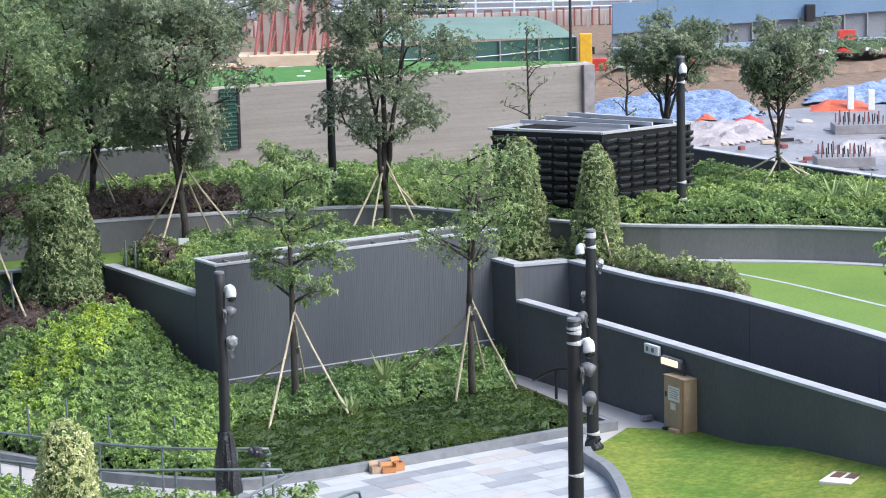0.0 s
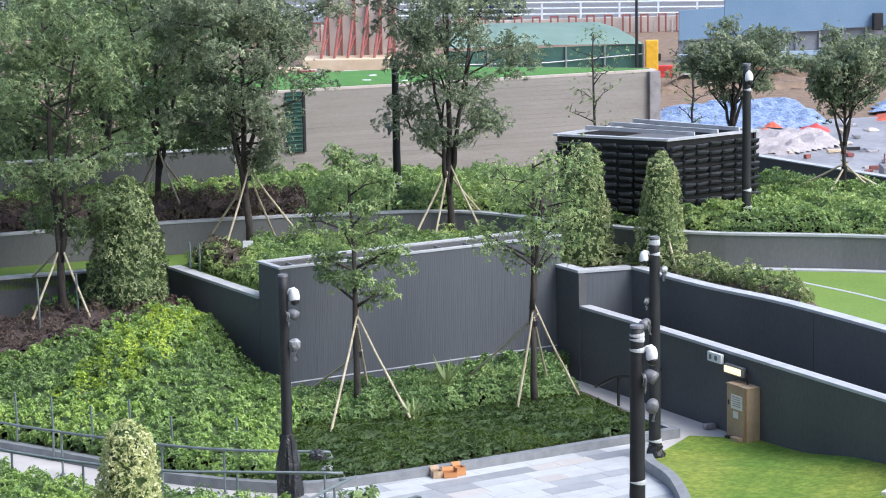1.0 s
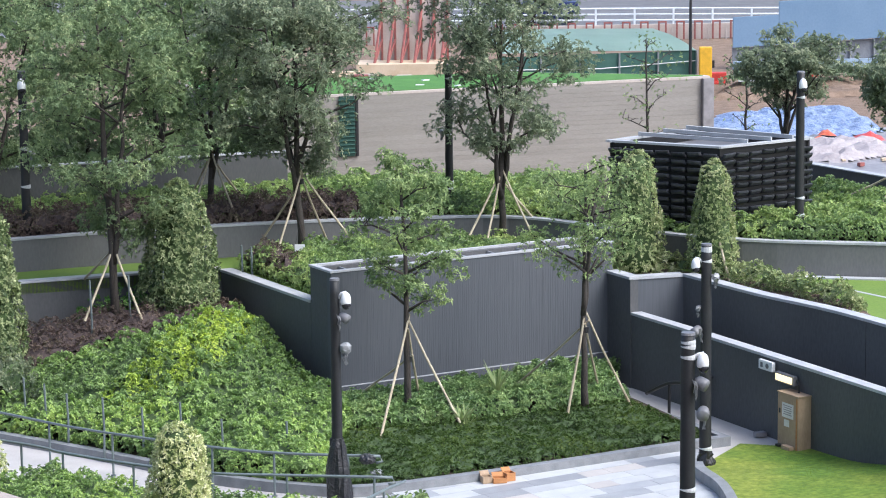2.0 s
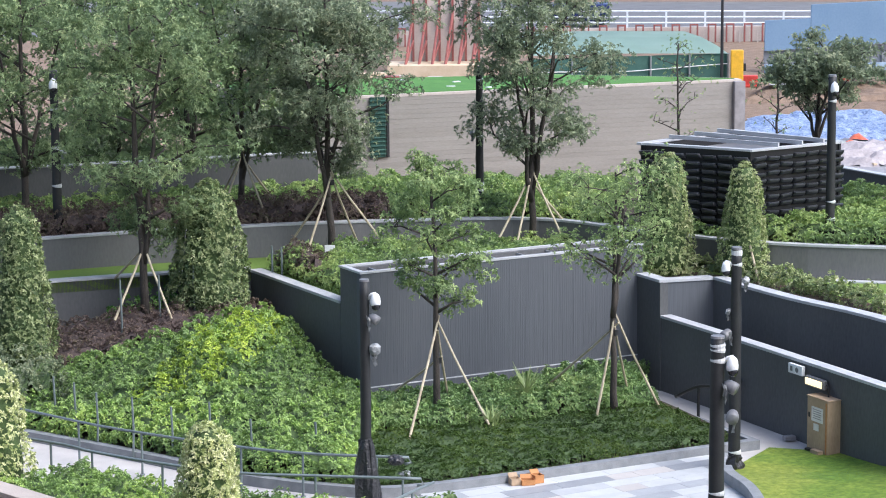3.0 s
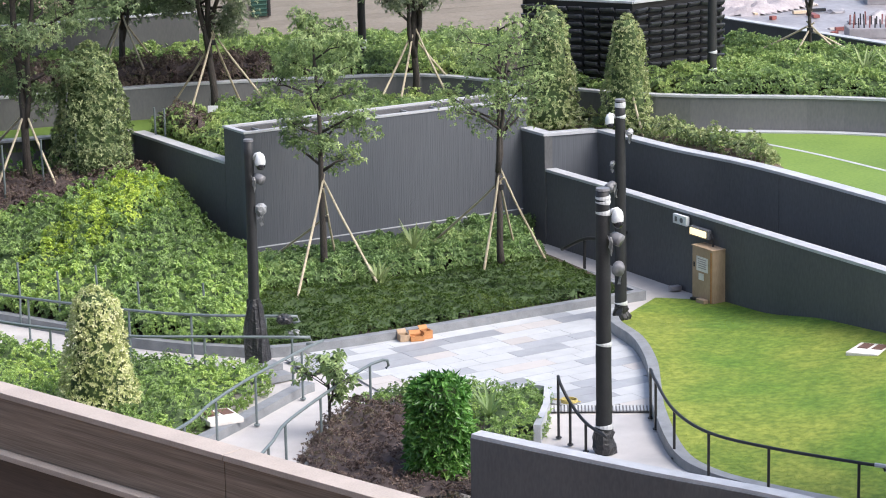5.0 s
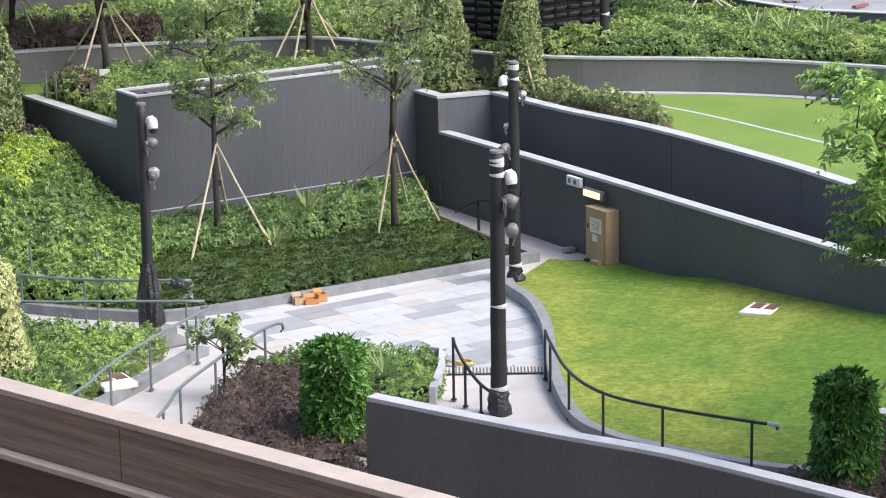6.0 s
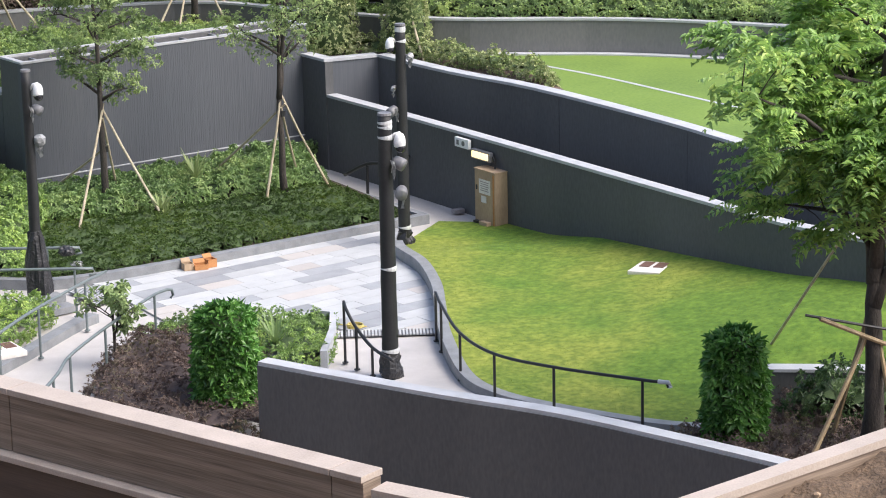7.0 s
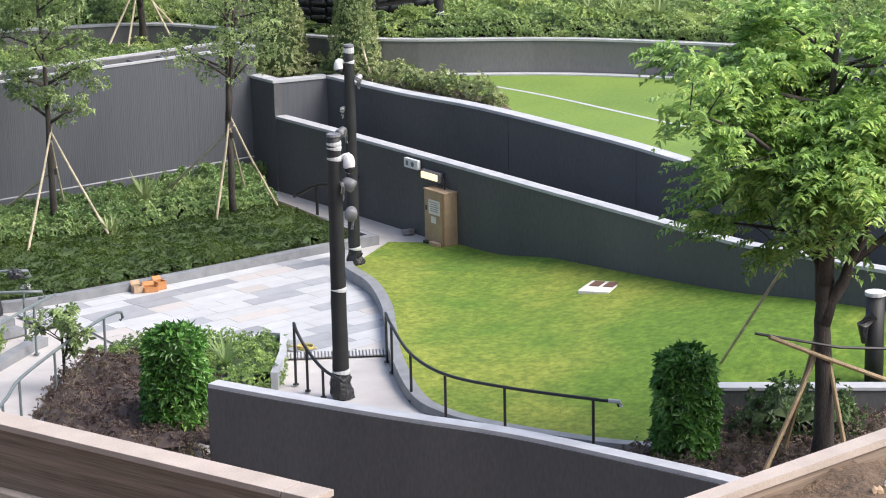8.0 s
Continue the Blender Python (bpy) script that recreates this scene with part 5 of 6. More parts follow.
def barrier(at, rz, mat, label):
    t = thing("site_barrier", label, "barrier", "water-filled barriers", at, rz)
    part("body", box_bm((0.75, 0.3, 0.45), Matrix.Translation((0, 0, 0.26)), 0.05), mat, t)
    part("foot", box_bm((0.7, 0.4, 0.1), Matrix.Translation((0, 0, 0.052)), 0.03), mat, t)


for x, y, m in ((6.5, 102.5, M_RED), (7.7, 102.2, M_WHITE), (9.0, 102.4, M_WHITE), (10.3, 103, M_RED), (15.2, 107, M_WHITE), (16.4, 107.2, M_WHITE), (17.5, 107.6, M_RED), (18.7, 107.8, M_WHITE), (19.9, 108, M_RED)):
    barrier((x, y, 2.0), rg.uniform(-8, 8), m, "red plastic site barrier" if m is M_RED else "white plastic site barrier")
o = barrier((17.5, 107.6, 2.484), 4, M_RED, "red plastic barrier stacked on others")
bank = [(5.5, 96), (6.8, 101.8), (15, 105.8), (21, 106.6), (21, 101), (14, 97.5)]
draped("earth_bank", bank, 2.0, 0.3, M_EARTH, "bank of bare brown earth", "earth bank", 23, 0.2, 3)
shrubs("weeds", [(12.5, 100.5), (14, 104), (21, 105.3), (21, 102.5)], 2.4, 0.5, 70, 0.16, L_TREE, "rough green weeds on the earth bank", "weeds", 61, 1.5)
shrubs("weeds", [(6.3, 98.5), (7.2, 101), (12, 103), (12, 100.5)], 2.3, 0.5, 70, 0.16, L_TREE, "rough green weeds on the earth bank", "weeds", 63, 1.5)


def hoarding():
    a, b = Vector((7.55, 108.4)), Vector((27.0, 111.8))
    d = (b - a).normalized()
    t = thing("site_hoarding", "long site hoarding, pale blue above grey panels", "hoarding")
    t.matrix_world = Matrix.Translation((a.x, a.y, 2.0)) @ Matrix.Rotation(math.atan2(d.y, d.x), 4, "Z")
    ln = (b - a).length

    def low(x):
        return 0.95 + 0.045 * x

    bm = bmesh.new()
    for x0, x1, t0, t1 in ((0, 2.0, 2.25, 2.32), (2.02, ln, 2.9, 3.6)):
        vs = [(x0, 0, low(x0)), (x1, 0, low(x1)), (x1, 0, t1), (x0, 0, t0)]
        f0 = [bm.verts.new(v) for v in vs]
        f1 = [bm.verts.new((v[0], 0.12, v[2])) for v in vs]
        bm.faces.new(f0), bm.faces.new(f1)
        for i in range(4):
            bm.faces.new((f0[i], f0[(i + 1) % 4], f1[(i + 1) % 4], f1[i]))
    part("fascia", bm, M_BLUE, t, "pale blue fascia boards")
    n = int(ln / 1.05)
    for i in range(n):
        x = i * 1.05 + 0.5
        part("panel", box_bm((1.0, 0.05, low(x) - 0.38), Matrix.Translation((x, 0.2, 0.33 + (low(x) - 0.33) / 2))), M_PANEL, t)
        part("post", box_bm((0.06, 0.1, low(x)), Matrix.Translation((x + 0.525, 0.1, low(x) / 2))), M_STEEL, t)
    part("base_board", box_bm((ln, 0.14, 0.38), Matrix.Translation((ln / 2, 0.02, 0.17)), 0.01), M_LBLUE, t, "light blue base board")
    part("lamp_box", box_bm((0.42, 0.3, 0.75), Matrix.Translation((8.8, -0.2, 1.55)), 0.04), M_BLACK, t, "dark lamp box")


hoarding()


def net_shed():
    t = thing("netted_shed", "long shed with mint green sheet roof and dark green netting", "shed")
    a, b = Vector((-2.2, 97.5)), Vector((5.5, 100.0))
    d = (b - a).normalized()
    t.matrix_world = Matrix.Translation((a.x, a.y, 2.0)) @ Matrix.Rotation(math.atan2(d.y, d.x), 4, "Z")
    ln = (b - a).length
    bm = bmesh.new()
    rows = []
    for x, zf in ((0, 1.75), (ln * 0.5, 1.72), (ln, 1.6)):
        rows.append([bm.verts.new((x, y, zf + h)) for y, h in ((-0.05, 0), (1.2, 0.22), (3.0, 0.42), (5.0, 0.5))])
    for u, v in zip(rows, rows[1:]):
        for i in range(3):
            bm.faces.new((u[i], v[i], v[i + 1], u[i + 1]))
    bmesh.ops.solidify(bm, geom=bm.faces[:], thickness=0.06)
    part("roof", bm, M_MINT, t, "mint green sheet roof")
    part("netting", box_bm((ln, 0.06, 1.6), Matrix.Translation((ln / 2, 0.05, 0.8))), M_DNET, t, "dark green netting")
    for i in range(6):
        part("post", tube_bm([(i * ln / 5, -0.05, 0), (i * ln / 5, -0.05, 1.6)], 0.04, 6), M_STEEL, t)
    for z in (0.5, 1.1):
        part("rope", tube_bm([(0, -0.06, z), (ln / 2, -0.06, z - 0.08), (ln, -0.06, z + 0.1)], 0.02, 5), M_TAPE, t)


net_shed()
y1 = thing("site_gatepost", "yellow painted steel gatepost on the site", "gatepost", at=(5.85, 99.6, 2.0))
part("post", box_bm((0.5, 0.35, 1.75), Matrix.Translation((0, 0, 0.9)), 0.05), M_YELL, y1)
part("fitting", box_bm((0.1, 0.12, 0.3), Matrix.Translation((0.3, -0.1, 1.1)), 0.02), M_BLACK, y1)
m1 = thing("site_mast", "slim black mast on the site", "mast", at=(5.2, 98.6, 2.0))
part("mast", tube_bm([(0, 0, 0), (0, 0, 5.2)], [0.07, 0.05], 8), M_BLACK, m1)


def red_fence():
    a, b = Vector((-14, 121)), Vector((9.0, 124.5))
    d = (b - a).normalized()
    t = thing("red_frame_fence", "beige concrete wall with red steel frames along it", "fence")
    t.matrix_world = Matrix.Translation((a.x, a.y, 2.0)) @ Matrix.Rotation(math.atan2(d.y, d.x), 4, "Z")
    ln = (b - a).length
    part("wall", box_bm((ln, 0.3, 0.75), Matrix.Translation((ln / 2, 0.4, 0.375))), M_BEIGE, t)
    for i in range(26):
        x = i * 0.9 + 0.3
        for s in (0, 0.35):
            part("post", box_bm((0.07, 0.1, 0.85), Matrix.Translation((x + s, 0, 0.425))), M_REDST, t)
        part("top_bar", box_bm((0.42, 0.1, 0.07), Matrix.Translation((x + 0.175, 0, 0.886))), M_REDST, t)
        part("paling", box_bm((0.05, 0.06, 0.6), Matrix.Translation((x + 0.6, -0.3, 0.3))), M_BEIGE, t)


red_fence()


def road_rail():
    t = thing("road_railing", "pale steel railing along the road", "railing", at=(-20, 131, 2.0), rz=-2)
    for z in (0.5, 0.8, 1.1):
        part("rail", tube_bm([(0, 0, z), (34, 0, z)], 0.05, 6), M_WHITE, t)
    for i in range(18):
        part("post", box_bm((0.1, 0.1, 1.1), Matrix.Translation((i * 2, 0, 0.55))), M_WHITE, t)


road_rail()
o = tagged(part("backdrop", box_bm((120, 0.4, 7), Matrix.Translation((0, 158, 4.8)) @ Matrix.Rotation(-0.03, 4, "Z")), M_LBLUE), "pale blue distant boundary boards", "backdrop", kind="structure")
parked = thing("parked_van", "dark blue parked van seen far off on the road", "van", at=(-0.4, 134, 2.05))
part("body", box_bm((3.0, 1.6, 0.9), Matrix.Translation((0, 0, 0.75)), 0.12), plain("dark_blue_paint", (0.02, 0.03, 0.12), 0.3), parked)
for x in (-1, 1):
    part("wheel", tube_bm([(x, -0.75, 0.3), (x, -0.95, 0.3)], 0.3, 12), M_BLACK, parked)


def formwork():
    t = thing("formwork_panel", "tall timber formwork panel braced by red steel props", "formwork", at=(-7.7, 108.5, 2.0), rz=4)
    part("panel", box_bm((3.1, 0.12, 4.2), Matrix.Translation((1.55, 0.3, 2.5))), M_BEIGE, t)
    for i in range(6):
        x = 0.12 + i * 0.57
        part("soldier", box_bm((0.09, 0.14, 4.1), Matrix.Translation((x, 0.16, 2.45))), M_REDST, t)
        part("prop", tube_bm([(x - 0.35, -1.2, 0.45), (x, 0.1, 2.6)], 0.06, 6), M_REDST, t)
        part("prop", tube_bm([(x - 0.35, -1.25, 0.45), (x, 0.08, 1.4)], 0.05, 6), M_REDST, t)
    part("footing", box_bm((4.0, 2.2, 0.5), Matrix.Translation((1.0, -0.7, 0.25)), 0.02), M_PLY, t, "pale plywood-faced footing")


formwork()
for i in range(9):
    o = tagged(part("plank_stack", box_bm((rg.uniform(0.6, 1.6), rg.uniform(0.3, 0.7), rg.uniform(0.15, 0.5)), Matrix.Translation((0, 0, 0.1)), 0.02), rg.choice([M_PLY, M_BEIGE, M_REDST])), "small stack of timber on the building site", "timber stack", "timber stacks")
    o.matrix_world = pose(-10.2 + i * 0.55 + rg.uniform(-0.3, 0.3), 104 + rg.uniform(-2.5, 2.5), 1.98, 0, 0, rg.uniform(-30, 30))


# ---- railings ----
def railing(name, path, base, mat, label, every, z_off=0.0, curl=(), r=0.024, first=0):
    """A handrail along 3D points, with posts down to the height base at the indices given."""
    t = thing(name, label, "railing")
    pts = smooth_path(path, 6)
    for e in curl:
        pts.append(tuple(np.array(pts[-1]) + e))
    part("handrail", tube_bm(pts, r * 1.15, 8), mat, t, "", True)
    for i in every:
        p = pts[i]
        part("post", tube_bm([(p[0], p[1], base), (p[0], p[1], p[2])], r, 8), mat, t)
        part("base_plate", tube_bm([(p[0], p[1], base), (p[0], p[1], base + 0.02)], r * 2.2, 10), mat, t)
    return t


railing("ramp_railing", [(-14, 51.4, 0.85), (-10.81, 48.93, 0.85), (-9.11, 47.75, 0.85), (-6.62, 46.45, 0.85), (-5.13, 45.95, 0.85), (-3.36, 45.75, 0.85)], 0.0, M_RAIL, "grey-green steel handrail along a planted kerb", (4, 8, 13, 18, 23, 28), curl=((0.05, 0, -0.1), (-0.12, 0, -0.03)))
railing("ramp_railing", [(-14, 48.5, 0.9), (-10.31, 46.52, 0.9), (-9.37, 45.82, 0.9), (-7.88, 44.95, 0.9), (-6.33, 44.3, 0.9), (-4.94, 44.15, 0.9), (-3.01, 44.0, 0.9)], 0.0, M_RAIL, "grey-green steel handrail beside a ramp", (6, 12, 18, 24, 30, 35), curl=((0.05, 0, -0.1), (-0.12, 0, -0.03)))
railing("ramp_railing", [(-5.6, 36.6, 0.9), (-4.7, 38.6, 0.9), (-4.4, 39.8, 0.9), (-3.91, 41.25, 0.9), (-3.19, 42.9, 0.9), (-2.76, 43.75, 0.9)], 0.0, M_RAIL, "grey-green steel handrail on a ramp kerb", (6, 13, 19, 25))
railing("ramp_railing", [(-3.5, 36.2, 0.9), (-3.22, 37.6, 0.9), (-3.08, 38.6, 0.9), (-2.6, 40.1, 0.9), (-1.92, 41.9, 0.9), (-1.64, 42.36, 0.9)], 0.0, M_RAIL, "grey-green steel handrail curving round a shrub bed", (5, 12, 18, 25), curl=((0.08, 0.05, -0.02), (0.02, 0.02, -0.1), (-0.05, -0.02, -0.05)))
railing("lawn_railing", [(2.98, 41.55, 0.88), (3.02, 40.9, 0.85), (3.2, 39.25, 0.82), (3.64, 38.0, 0.82), (4.48, 37.1, 0.84), (5.73, 36.2, 0.86), (5.95, 36.08, 0.86)], 0.0, M_BLACK, "black handrail along the lawn's kerb", (0, 6, 12, 18, 24, 30), curl=((0.12, -0.05, 0), (0.03, 0, -0.08)))
wrap = thing("wrapped_rail_end", "pale tape wrapped round the end of a handrail", "tape", at=(6.0, 36.06, 0.86))
part("tape", tube_bm([(-0.05, 0.02, 0), (0.1, -0.05, 0), (0.13, -0.06, -0.08)], 0.036, 8), M_TAPE, wrap)
railing("ramp_railing", [(1.36, 40.5, 1.08), (1.4, 40.3, 0.98), (1.54, 40.09, 0.74), (1.78, 39.7, 0.5), (2.1, 39.2, 0.4)], 0.0, M_BLACK, "black handrail dropping beside a ramp", (0, 12, 18))
railing("stair_railing", [(1.9, 53.2, 0.35), (2.35, 52.4, 0.75), (2.75, 51.7, 0.9)], 0.0, M_BLACK, "black handrail at a stair beside the bed", (6, 11), r=0.034)
railing("stair_railing", [(3.05, 52.9, 0.8), (3.12, 52.6, 0.86), (3.25, 52.45, 0.86)], 0.0, M_BLACK, "short black handrail by the wall", (6,), r=0.036)

# ---- cabinet, sign and lamp on the ramp wall ----
WD = Vector((0.489, -0.872, 0))
WNX = Vector((0.872, 0.489, 0))
WM = Matrix(((WD.x, WNX.x, 0, 0), (WD.y, WNX.y, 0, 0), (0, 0, 1, 0), (0, 0, 0, 1)))


def cabinet():
    t = thing("wrapped_cabinet", "cabinet boxed in brown cardboard with a paper notice", "cabinet")
    t.matrix_world = Matrix.Translation((4.44, 49.98, 0.0)) @ WM
    w, d, h = 0.72, 0.34, 1.1
    part("body", box_bm((w, d, h), Matrix.Translation((w / 2, d / 2, h / 2 + 0.02)), 0.012), M_CARD, t)
    part("top_flap", box_bm((w + 0.03, d + 0.03, 0.025), Matrix.Translation((w / 2, d / 2, h + 0.034)), 0.006), M_CARD, t)
    part("tape", box_bm((0.05, 0.006, h * 0.98), Matrix.Translation((w * 0.93, -0.005, h / 2)), 0.001), M_ORANGE, t, "brown parcel tape")
    n = part("notice", box_bm((0.4, 0.006, 0.3), Matrix.Translation((w * 0.5, -0.006, h * 0.72))), M_PAPER, t, "white paper notice")
    for i in range(5):
        part("print_line", box_bm((0.3 - 0.04 * (i % 2), 0.003, 0.018), Matrix.Translation((w * 0.5, -0.011, h * 0.72 + 0.1 - i * 0.045))), M_INK, n)
    part("label_patch", box_bm((0.18, 0.005, 0.14), Matrix.Translation((w * 0.45, -0.005, h * 0.48))), M_PAPER, t, "pale paper patch")
    part("hand_hole", box_bm((0.05, 0.006, 0.1), Matrix.Translation((0.07, -0.004, h * 0.68))), M_BLACK, t)
    part("foot_block", box_bm((0.28, 0.12, 0.1), Matrix.Translation((w * 0.65, -0.08, 0.05)), 0.01), M_CARD, t)
    part("foot_block", box_bm((0.14, 0.1, 0.07), Matrix.Translation((0.15, -0.06, 0.035)), 0.01), M_BLACK, t)


cabinet()
s = thing("wall_sign", "white boxed emergency sign fixed to the wall", "sign")
s.matrix_world = Matrix.Translation((4.18, 50.98, 1.5)) @ WM
part("case", box_bm((0.5, 0.08, 0.2), Matrix.Translation((0.27, -0.045, 0.0)), 0.015), M_WHITE, s)
part("symbol", tube_bm([(0.34, -0.088, 0), (0.34, -0.094, 0)], 0.055, 14), M_GREYP, s)
part("symbol", box_bm((0.08, 0.006, 0.1), Matrix.Translation((0.14, -0.09, 0))), M_GREYP, s)
l = thing("wall_lamp", "lit yellow bulkhead lamp on the wall", "wall lamp")
l.matrix_world = Matrix.Translation((4.5, 50.42, 1.36)) @ WM
part("case", box_bm((0.66, 0.1, 0.2), Matrix.Translation((0.33, -0.055, 0.0)), 0.02), M_GREYP, l)
part("diffuser", box_bm((0.56, 0.03, 0.13), Matrix.Translation((0.33, -0.117, 0.0)), 0.01), M_GLOW, l, "glowing yellow diffuser")
part("conduit", tube_bm([(0.68, -0.03, 0.02), (0.76, -0.05, -0.05), (0.78, -0.05, -0.24)], 0.02, 7), M_BLACK, l)
bn = tagged(part("rubble_piece", box_bm((0.25, 0.16, 0.1), Matrix.Translation((4.15, 50.75, 0.045)) @ Matrix.Rotation(0.4, 4, "Z"), 0.03), M_CONC), "small broken lump of concrete by the wall", "rubble")

# ---- small things on the plaza and lawn ----
for x, y, w, h, m, a in ((-1.4, 46.97, 0.18, 0.13, M_CARD, 20), (-1.15, 46.98, 0.25, 0.1, M_ORANGE, 12), (-0.97, 47.14, 0.18, 0.16, M_ORANGE, 30)):
    b = thing("cardboard_box", "small open orange-brown cardboard box against the kerb", "box", "cardboard boxes", (x, y, 0.02), a)
    for sx in (-1, 1):
        part("side", box_bm((0.012, 0.2, h), Matrix.Translation((sx * w / 2, 0, h / 2))), m, b)
        part("side", box_bm((w - 0.014, 0.012, h), Matrix.Translation((0, sx * 0.094, h / 2))), m, b)
    part("bottom", box_bm((w - 0.02, 0.17, 0.012), Matrix.Translation((0, 0, 0.008))), m, b)
    part("flap", box_bm((w, 0.1, 0.01), Matrix.Translation((0, 0.13, h + 0.03)) @ Matrix.Rotation(0.7, 4, "X")), m, b)


def hatch(at, rz, label):
    t = thing("access_hatch", label, "access hatch", "access hatches", at, rz)
    part("frame", box_bm((0.62, 0.7, 0.09), Matrix.Translation((0, 0, 0.02)), 0.02), M_PAPER, t, "pale concrete frame")
    for sx in (-0.12, 0.16):
        part("recess", box_bm((0.2, 0.32, 0.012), Matrix.Translation((sx, 0.13, 0.07))), M_RUST, t, "brown recessed cover")
    return t


M_PLANTER = surface("crumbly_brown_soil", (0.055, 0.036, 0.022), (0.17, 0.115, 0.075), 0.95, 5, 28, 0.9, dist=0.04)
M_RUST = surface("rusty_brown_cover", (0.1, 0.05, 0.035), (0.2, 0.11, 0.08), 0.8, 6, 40, 0.3)
def lawn_at(x, y):
    return float(lawn_z(np.array([x]), np.array([y]))[0])


hx, hy = 7.13, 44.1
lid = hatch((hx, hy, 0), 0, "pale square access hatch set in the lawn")
gx, gy = (lawn_at(hx + 0.3, hy) - lawn_at(hx - 0.3, hy)) / 0.6, (lawn_at(hx, hy + 0.3) - lawn_at(hx, hy - 0.3)) / 0.6
lid.matrix_world = Matrix.Translation((hx, hy, lawn_at(hx, hy) - 0.035)) @ Vector((0, 0, 1)).rotation_difference(Vector((-gx * 0.35, 0, 1))).to_matrix().to_4x4() @ Matrix.Rotation(radians(-32), 4, "Z")
hatch((-4.44, 41.46, 0.15), 28, "pale access hatch among shrubs")
M_HOSE = plain("faded_yellow_rubber", (0.5, 0.4, 0.12), 0.55)
hose = thing("hose_coil", "coiled yellow hose on the path", "hose", at=(1.62, 42.5, 0.0))
pts = [(0.14 * math.cos(a * 0.5) * (1 + 0.04 * math.sin(a * 3)), 0.14 * math.sin(a * 0.5), 0.03 + 0.002 * a) for a in range(36)]
part("coil", tube_bm(pts, 0.012, 6), M_HOSE, hose, "", True)
part("tail", tube_bm([(0.2, 0, 0.04), (-0.3, 0.25, 0.03), (-0.55, 0.2, 0.03)], 0.012, 6), M_HOSE, hose, "", True)
sgn = thing("tree_tag", "white plastic notice tied to a tree", "notice", at=(-6.0, 57.4, 2.86))
part("board", box_bm((0.24, 0.015, 0.17), Matrix.Translation((0, 0, 0)), 0.004), M_WHITE, sgn)
part("string", tube_bm([(-0.1, 0.01, 0.08), (0, 0.05, 0.6), (0.1, 0.01, 0.08)], 0.006, 5), M_BLACK, sgn)
for i, (x, y, h) in enumerate(((-11.2, 51.0, 1.2), (-10.6, 50.2, 1.25), (-10.0, 49.5, 1.2), (-9.12, 48.7, 1.3), (-8.3, 48.5, 1.15), (-7.5, 48.3, 1.3), (-6.6, 47.7, 1.1), (-5.3, 47.5, 1.1), (-7.3, 56.9, 2.6), (-7.05, 56.7, 2.6), (-8.9, 55.4, 2.35), (-9.6, 54.9, 2.2), (-10.4, 54.5, 2.15))):
    o = tagged(part("plant_stake", tube_bm([(0, 0, 0), (0.02, 0, h * 0.5 if i < 8 else h * 0.4), (0.0, 0, h if i < 8 else h * 0.85)], 0.025, 6), M_RAIL), "thin grey-green stake among the shrubs", "plant stake", "plant stakes")
    o.matrix_world = pose(x, y, 0.0 if i < 8 else 0.8)


def rosette(at, n, size, mat, label, seed):
    rg = np.random.RandomState(seed)
    t = thing("strap_leaf_plant", label, "plant", "strap-leaf plants", at)
    for i in range(n):
        a, l = i * 2.4, size * rg.uniform(0.7, 1.1)
        out = rg.uniform(0.35, 0.8)
        bm = bmesh.new()
        c, s_ = math.cos(a), math.sin(a)
        prev = None
        for k in range(5):
            q = k / 4
            r, z = l * out * q, l * (q - 0.45 * out * q * q)
            w = 0.045 * size * (1 - q) ** 0.7 + 0.003
            row = [bm.verts.new((c * r - s_ * w, s_ * r + c * w, z)), bm.verts.new((c * r, s_ * r, z - 0.012)), bm.verts.new((c * r + s_ * w, s_ * r - c * w, z))]
            if prev:
                for j in range(2):
                    bm.faces.new((prev[j], prev[j + 1], row[j + 1], row[j]))
            prev = row
        part("leaf", bm, mat, t)


for x, y, z, n, sz, sd in ((-2.0, 50.3, 0.35, 11, 0.75, 1), (-1.3, 52.0, 0.65, 15, 0.8, 2), (9.6, 56.3, 3.45, 14, 0.9, 4), (10.4, 55.8, 3.45, 14, 0.9, 5), (9.0, 57.2, 3.45, 12, 0.8, 6), (0.2, 40.8, 0.3, 10, 0.8, 7), (-1.9, 50.2, 0.3, 7, 0.6, 9)):
    rosette((x, y, z), n, sz, L_LIME if sd != 7 else L_HEDGE2, "pale strap-leaved plant among low shrubs", sd)
tree("small_shrub_tree", (-2.5, 40.8, 0.1), 1.25, 0.5, 0.5, L_YOUNG, 0.17, 300, "small open-branched shrub beside a handrail", 91, 2, 10, (0, 0), 0.02, clump=0.16)

t = thing("prop_pole", "bamboo poles lashed across a propped tree", "tree support", "bamboo tree supports", (8.73, 34.07, 0.2))
part("bamboo_pole", tube_bm([(-0.85, -0.35, 2.25), (0.0, -0.2, 1.85), (1.3, 0.1, 1.25)], 0.035, 7), M_CANE, t)
part("bamboo_pole", tube_bm([(-0.43, 4.95, 0.25), (-0.24, 2.5, 2.1), (-0.05, 0.15, 3.9)], [0.026, 0.024, 0.02], 7), M_BAMBOO, t)
part("hose", tube_bm([(-1.05, -0.3, 2.3), (0.2, -0.2, 2.0), (1.9, 0.2, 1.75), (3.0, 0.5, 1.9)], 0.022, 6), M_BLACK, t, "black hose")

